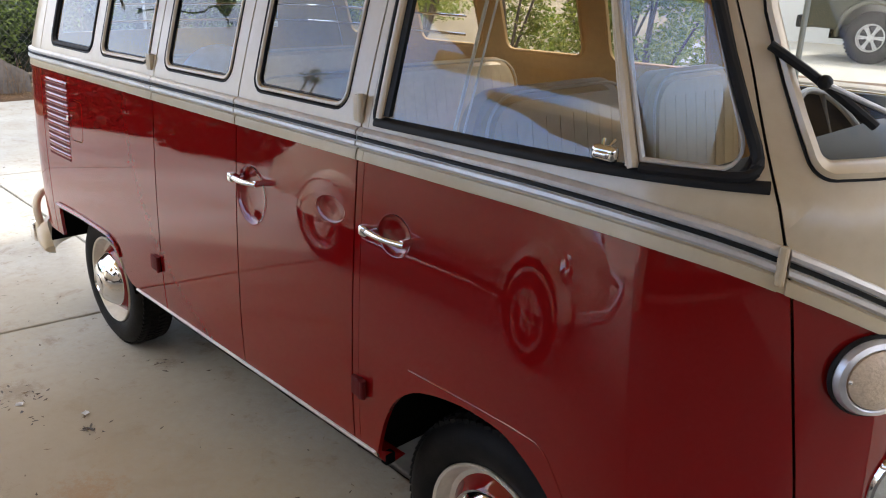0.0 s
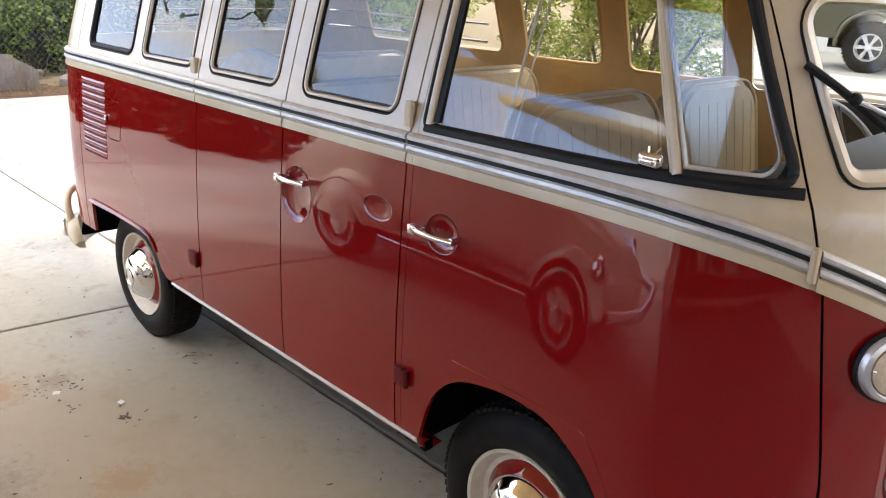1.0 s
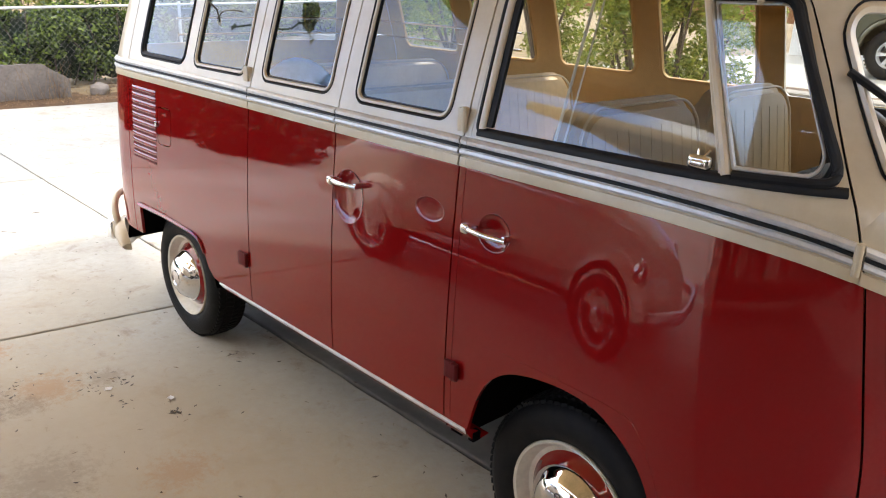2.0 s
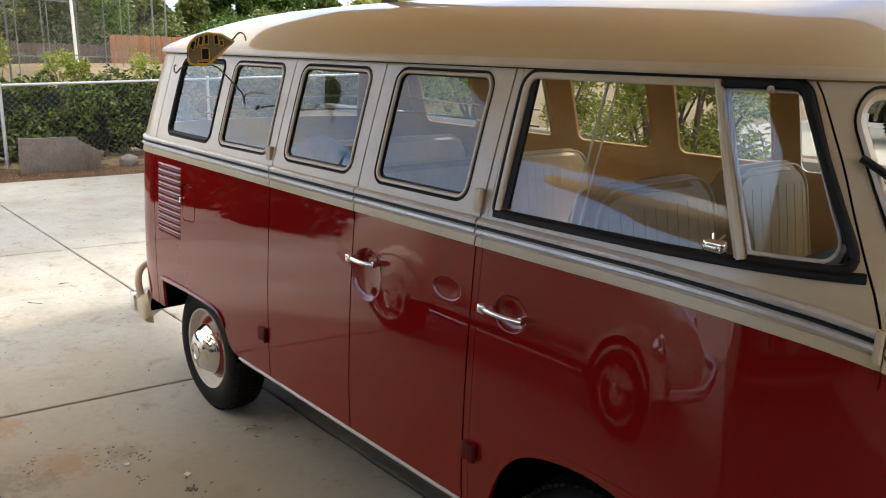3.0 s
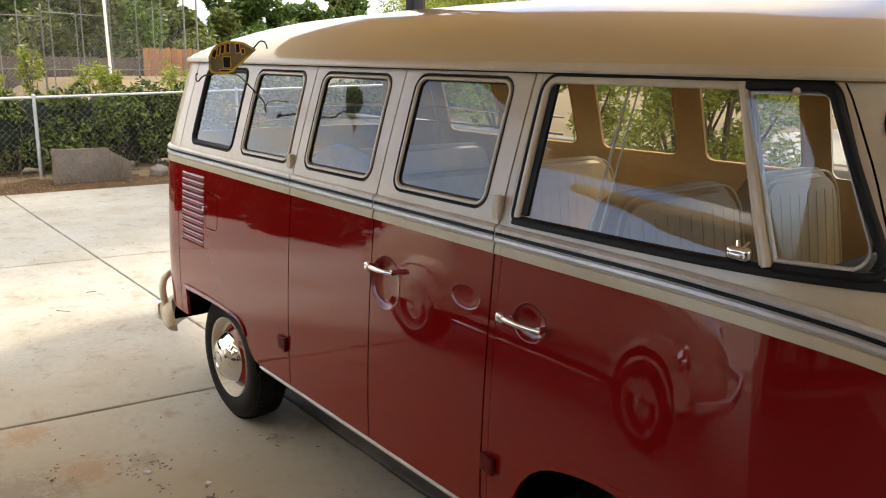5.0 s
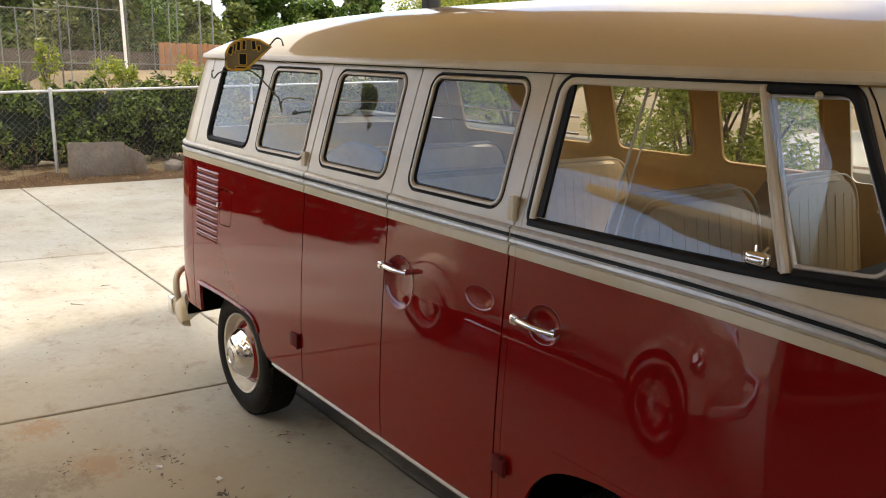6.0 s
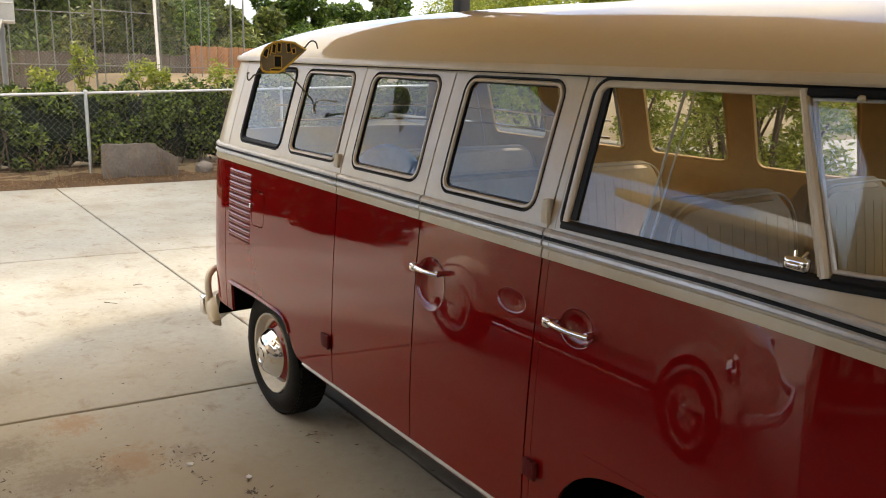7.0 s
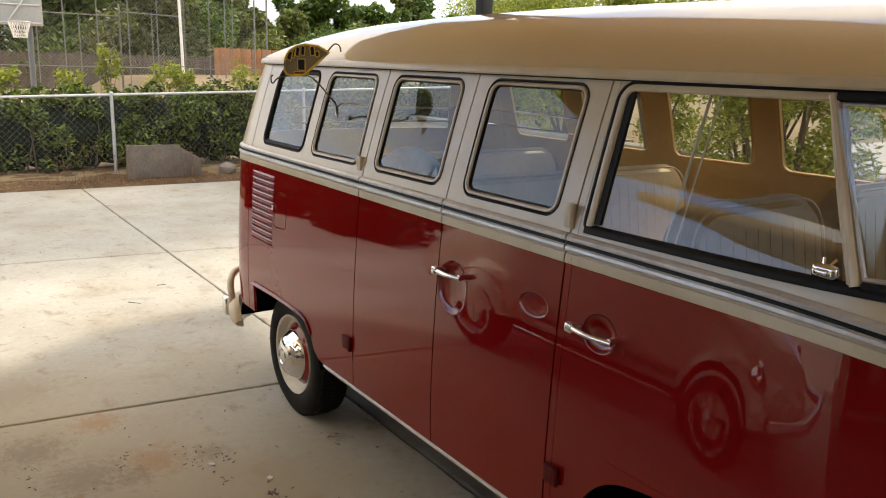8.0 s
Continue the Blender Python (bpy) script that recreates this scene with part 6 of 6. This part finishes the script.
def palm(x, y, h, seed):
    rng = np.random.default_rng(seed)
    t = thing("palm_tree", (x, y, 0), "tall fan palm against the sky", "palm", "palms by the street")
    bm = bmesh.new()
    tube(bm, [(x, y, -0.2), (x + 0.15, y, h * 0.5), (x, y, h)], 0.24, 10, r1=0.16)
    part("trunk", bm, BARK, t)
    V, F = [], []
    for i in range(46):
        a, el = rng.uniform(0, 2 * math.pi), rng.uniform(-0.9, 1.2)
        d = Vector((math.cos(a) * math.cos(el), math.sin(a) * math.cos(el), math.sin(el)))
        b = Vector((x, y, h)) + d * 0.8
        s = d.cross(Vector((0, 0, 1))).normalized()
        for j in range(9):
            f = (j - 4) / 4
            tip = b + (d * (1 - 0.35 * f * f) + s * f * 0.75).normalized() * rng.uniform(0.7, 1.0) + Vector((0, 0, -0.25 * abs(f)))
            k = len(V)
            V += [b, b.lerp(tip, 0.5) + s * 0.04, tip, b.lerp(tip, 0.5) - s * 0.04]
            F.append((k, k + 1, k + 2, k + 3))
        k = len(V)
        V += [Vector((x, y, h - 0.1)), b + s * 0.02, b - s * 0.02]
        F.append((k, k + 1, k + 2))
    raw("fronds", V, F, TREELEAF, t)


palm(-90, -59.4, 22.6, 61)
palm(-91, -61.6, 23.3, 62)
tree("conifer", -44, -40.5, 0, 13.4, 4.2, 5000, TREELEAF, 640, "tall dark conifer beyond the street", 0.16)
rng = np.random.default_rng(77)
for i, (x, y, h, w) in enumerate(((-12.5, -15.5, 3.6, 4.6), (-9.5, -17.2, 3.3, 4.2), (-6, -16.6, 3.7, 4.6), (-2.5, -17.4, 3.4, 4.4), (1.2, -16.8, 3.8, 4.6), (5, -17.5, 3.5, 4.5), (-18, -17, 4.6, 5), (9, -17, 4, 5))):
    tree("yard_tree", x, y, 0.0, h * 0.5, w * 0.8, 4200, TREELEAF, 500 + i, "dark green garden tree along the yard", 0.10, "trees along the near side of the yard")
hedge2 = thing("yard_hedge", (-4, -15, 0), "dark green hedge along the near side of the yard", "hedge", kind="stuff")
cl = [((x + rng.uniform(-.3, .3), -14.6 + rng.uniform(-.3, .3), z + rng.uniform(-.1, .1)), rng.uniform(0.3, 0.5)) for x in np.arange(-12, 7.5, 0.4) for z in (0.3, 0.8, 1.25)]
V, F = leaves(rng, 24000, in_clumps(cl), 0.06, 0.5)
leaf_mesh("foliage", V, F, HEDGELEAF, hedge2)

bed2 = thing("shrub_bed", (-8.5, -5, 0), "dense dark green shrubs in a bed beside the yard", "shrubs", kind="stuff")
cl = []
for s in np.arange(0, 0.62, 0.03):
    ex, ey = -9.4 + 3.9 * s, -3.0 - 3.1 * s - 0.5 * math.sin(9 * s)
    for k2 in range(5):
        for z in (0.1, 0.3, 0.5, 0.66):
            cl.append(((ex - 0.3 - 0.35 * k2 + rng.uniform(-.15, .15), ey - 0.3 - 0.35 * k2 + rng.uniform(-.15, .15), z * (1.0 + 0.25 * math.sin(7 * s + k2)) + rng.uniform(-.06, .06)), rng.uniform(0.18, 0.28)))
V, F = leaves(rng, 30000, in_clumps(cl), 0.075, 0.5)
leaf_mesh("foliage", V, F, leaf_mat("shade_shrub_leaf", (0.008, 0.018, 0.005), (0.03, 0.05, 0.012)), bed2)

# ---- hanging plaque on wires by the rear windows ----
plaque = thing("hanging_plaque", (-1.85, -0.80, 1.585), "dark shield-shaped plaque with gold outline on bent wires", "plaque")
PM = Matrix.Translation((-1.73, -1.01, 1.808)) @ pose(0, 0, 0, 0, 0, 62) @ Matrix.Diagonal((0.5, 1, 0.78, 1))
shape = [(a + 0.02, b - 0.013) for a, b in ((-0.174, -0.058), (-0.170, 0.006), (-0.148, 0.036), (-0.110, 0.060), (-0.06, 0.075), (-0.01, 0.082), (0.09, 0.077), (0.184, 0.043), (0.124, 0.006), (0.085, -0.018), (0.04, -0.043), (0.0, -0.066), (-0.043, -0.080), (-0.127, -0.080), (-0.160, -0.074))]
bm = bmesh.new()
fr, bk = [bm.verts.new(PM @ Vector((a, -0.004, b))) for a, b in shape], [bm.verts.new(PM @ Vector((a, 0.004, b))) for a, b in shape]
bm.faces.new(fr)
bm.faces.new(bk[::-1])
for j in range(len(shape)):
    bm.faces.new((fr[j], bk[j], bk[(j + 1) % len(shape)], fr[(j + 1) % len(shape)]))
bmesh.ops.recalc_face_normals(bm, faces=bm.faces[:])
board_ = part("board", bm, mat("plaque_brown", (0.20, 0.155, 0.08), 0.4, var=0.15, scale=14), plaque)
GOLD = mat("gold_paint", (0.75, 0.46, 0.06), 0.4, var=0.08, scale=20)
bm = bmesh.new()
tube(bm, [PM @ Vector((a * 0.93, -0.006, b * 0.93)) for a, b in shape], 0.0045, 6, True)
part("gold_outline", bm, GOLD, board_)
for a, b, w, h, r in ((-0.107, 0.008, 0.026, 0.040, 24), (-0.076, 0.019, 0.010, 0.040, 18), (-0.046, 0.028, 0.022, 0.040, 12), (-0.006, 0.034, 0.022, 0.040, 6), (0.066, 0.034, 0.026, 0.040, -8), (0.104, 0.020, 0.020, 0.022, -10), (-0.018, -0.034, 0.050, 0.050, 0), (-0.020, -0.074, 0.10, 0.007, 0)):
    bm = bmesh.new()
    box(bm, -w / 2 - 0.006, -0.0065, -h / 2 - 0.004, w / 2 + 0.006, -0.0042, h / 2 + 0.004, 0.0015, PM @ Matrix.Translation((a, 0, b)) @ Matrix.Rotation(radians(r), 4, 'Y'))
    part("letter_edge", bm, GOLD, board_)
    bm = bmesh.new()
    box(bm, -w / 2, -0.0085, -h / 2, w / 2, -0.0067, h / 2, 0.001, PM @ Matrix.Translation((a, 0, b)) @ Matrix.Rotation(radians(r), 4, 'Y'))
    part("letter_bar", bm, RUBBER, board_)
WIRE = mat("bent_wire", (0.10, 0.10, 0.07), 0.4, 0.7)
pw = lambda a, b, o=0.0: PM @ Vector((a, o, b))
for pts in ([pw(0.15, 0.01), pw(0.19, 0.04), pw(0.235, 0.075), pw(0.275, 0.066), pw(0.285, 0.035)],
            [pw(0.02, -0.085), pw(0.08, -0.10), Vector((-1.66, -0.93, 1.66)), Vector((-1.77, -0.85, 1.63)), Vector((-1.835, -0.815, 1.595)), Vector((-1.85, -0.805, 1.578))],
            [Vector((-1.85, -0.805, 1.582)), Vector((-1.80, -0.83, 1.612)), Vector((-1.74, -0.845, 1.634)), Vector((-1.67, -0.845, 1.640)), Vector((-1.61, -0.83, 1.636))],
            [pw(0.02, -0.088), pw(-0.12, -0.090), pw(-0.20, -0.098), pw(-0.235, -0.13), pw(-0.25, -0.125), pw(-0.252, -0.095), pw(-0.235, -0.09)]):
    bm = bmesh.new()
    tube(bm, eased(pts), 0.0032, 6)
    part("wire", bm, WIRE, plaque)
bm = bmesh.new()
lathe(bm, [(0.014, 0.0), (0.013, -0.004), (0.007, -0.008), (0.0005, -0.009)], 20, Matrix.Translation((-1.85, -0.803, 1.585)))
part("suction_cup", bm, LAMPGLASS, plaque)

# ---- litter on the concrete ----
rng = np.random.default_rng(21)
n = 1100
C = np.c_[rng.uniform(-9.8, -0.4, n), rng.uniform(-3.2, 2.6, n), np.full(n, 0.004)]
V, F = leaves(rng, n, lambda r, it=iter(C): next(it), 0.014, 0.35)
V[:, 2] = 0.002 + np.abs(V[:, 2] - 0.004) * 0.35
near = np.random.default_rng(23)
for x, y, k_, spread in ((-1.737, -1.182, 10, 0.03), (-1.675, -1.162, 12, 0.035), (-1.888, -1.307, 6, 0.03), (-2.148, -1.272, 16, 0.06), (-2.166, -1.371, 14, 0.06), (-2.03, -0.72, 12, 0.05), (-2.3, -1.644, 12, 0.06), (-2.37, -2.03, 10, 0.07), (-6.675, -1.352, 10, 0.05), (-5.4, -1.0, 10, 0.2)):
    c_ = np.c_[near.normal(x, spread, k_), near.normal(y, spread * 0.5, k_), np.full(k_, 0.004)]
    v_, f_ = leaves(near, k_, lambda r, it=iter(c_): next(it), 0.016, 0.4)
    v_[:, 2] = 0.002 + np.abs(v_[:, 2] - 0.004) * 0.3
    F = np.r_[F, f_ + len(V)]
    V = np.r_[V, v_]
tagged(leaf_mesh("leaf_litter", V, F, leaf_mat("dry_leaf", (0.05, 0.035, 0.02), (0.22, 0.15, 0.08), 0.1)), "scattered dry leaf bits on the concrete", "litter", kind="stuff")
bm = bmesh.new()
for x, y, l, a in ((-4.75, -1.05, 0.11, 0.5), (-5.1, -0.75, 0.07, 1.2), (-2.1, -1.9, 0.10, 0.2), (-1.2, -1.55, 0.09, 1.1)):
    tube(bm, [(x, y, 0.004), (x + l * 0.5 * math.cos(a), y + l * 0.5 * math.sin(a), 0.008), (x + l * math.cos(a + 0.2), y + l * math.sin(a + 0.2), 0.004)], 0.003, 5, r1=0.0015)
for x, y, r in ((-1.828, -1.144, 0.3), (-2.074, -1.321, 1.1)):
    sc = bmesh.new()
    pts_ = [sc.verts.new(Matrix.Translation((x, y, 0.004)) @ Matrix.Rotation(r, 4, 'Z') @ Vector(q)) for q in ((-0.016, -0.010, 0), (0.013, -0.012, 0.002), (0.017, 0.006, 0.006), (0.002, 0.013, 0.003), (-0.014, 0.009, 0.005))]
    sc.faces.new(pts_)
    bmesh.ops.solidify(sc, geom=sc.faces[:], thickness=0.0012)
    tagged(part("paper_scrap", sc, DUSTYWHITE, None, smooth=None), "small torn white paper scrap on the concrete", "scrap", "paper scraps")
tagged(part("twigs", bm, BARK, None), "small dry twigs on the concrete", "twig", kind="stuff")
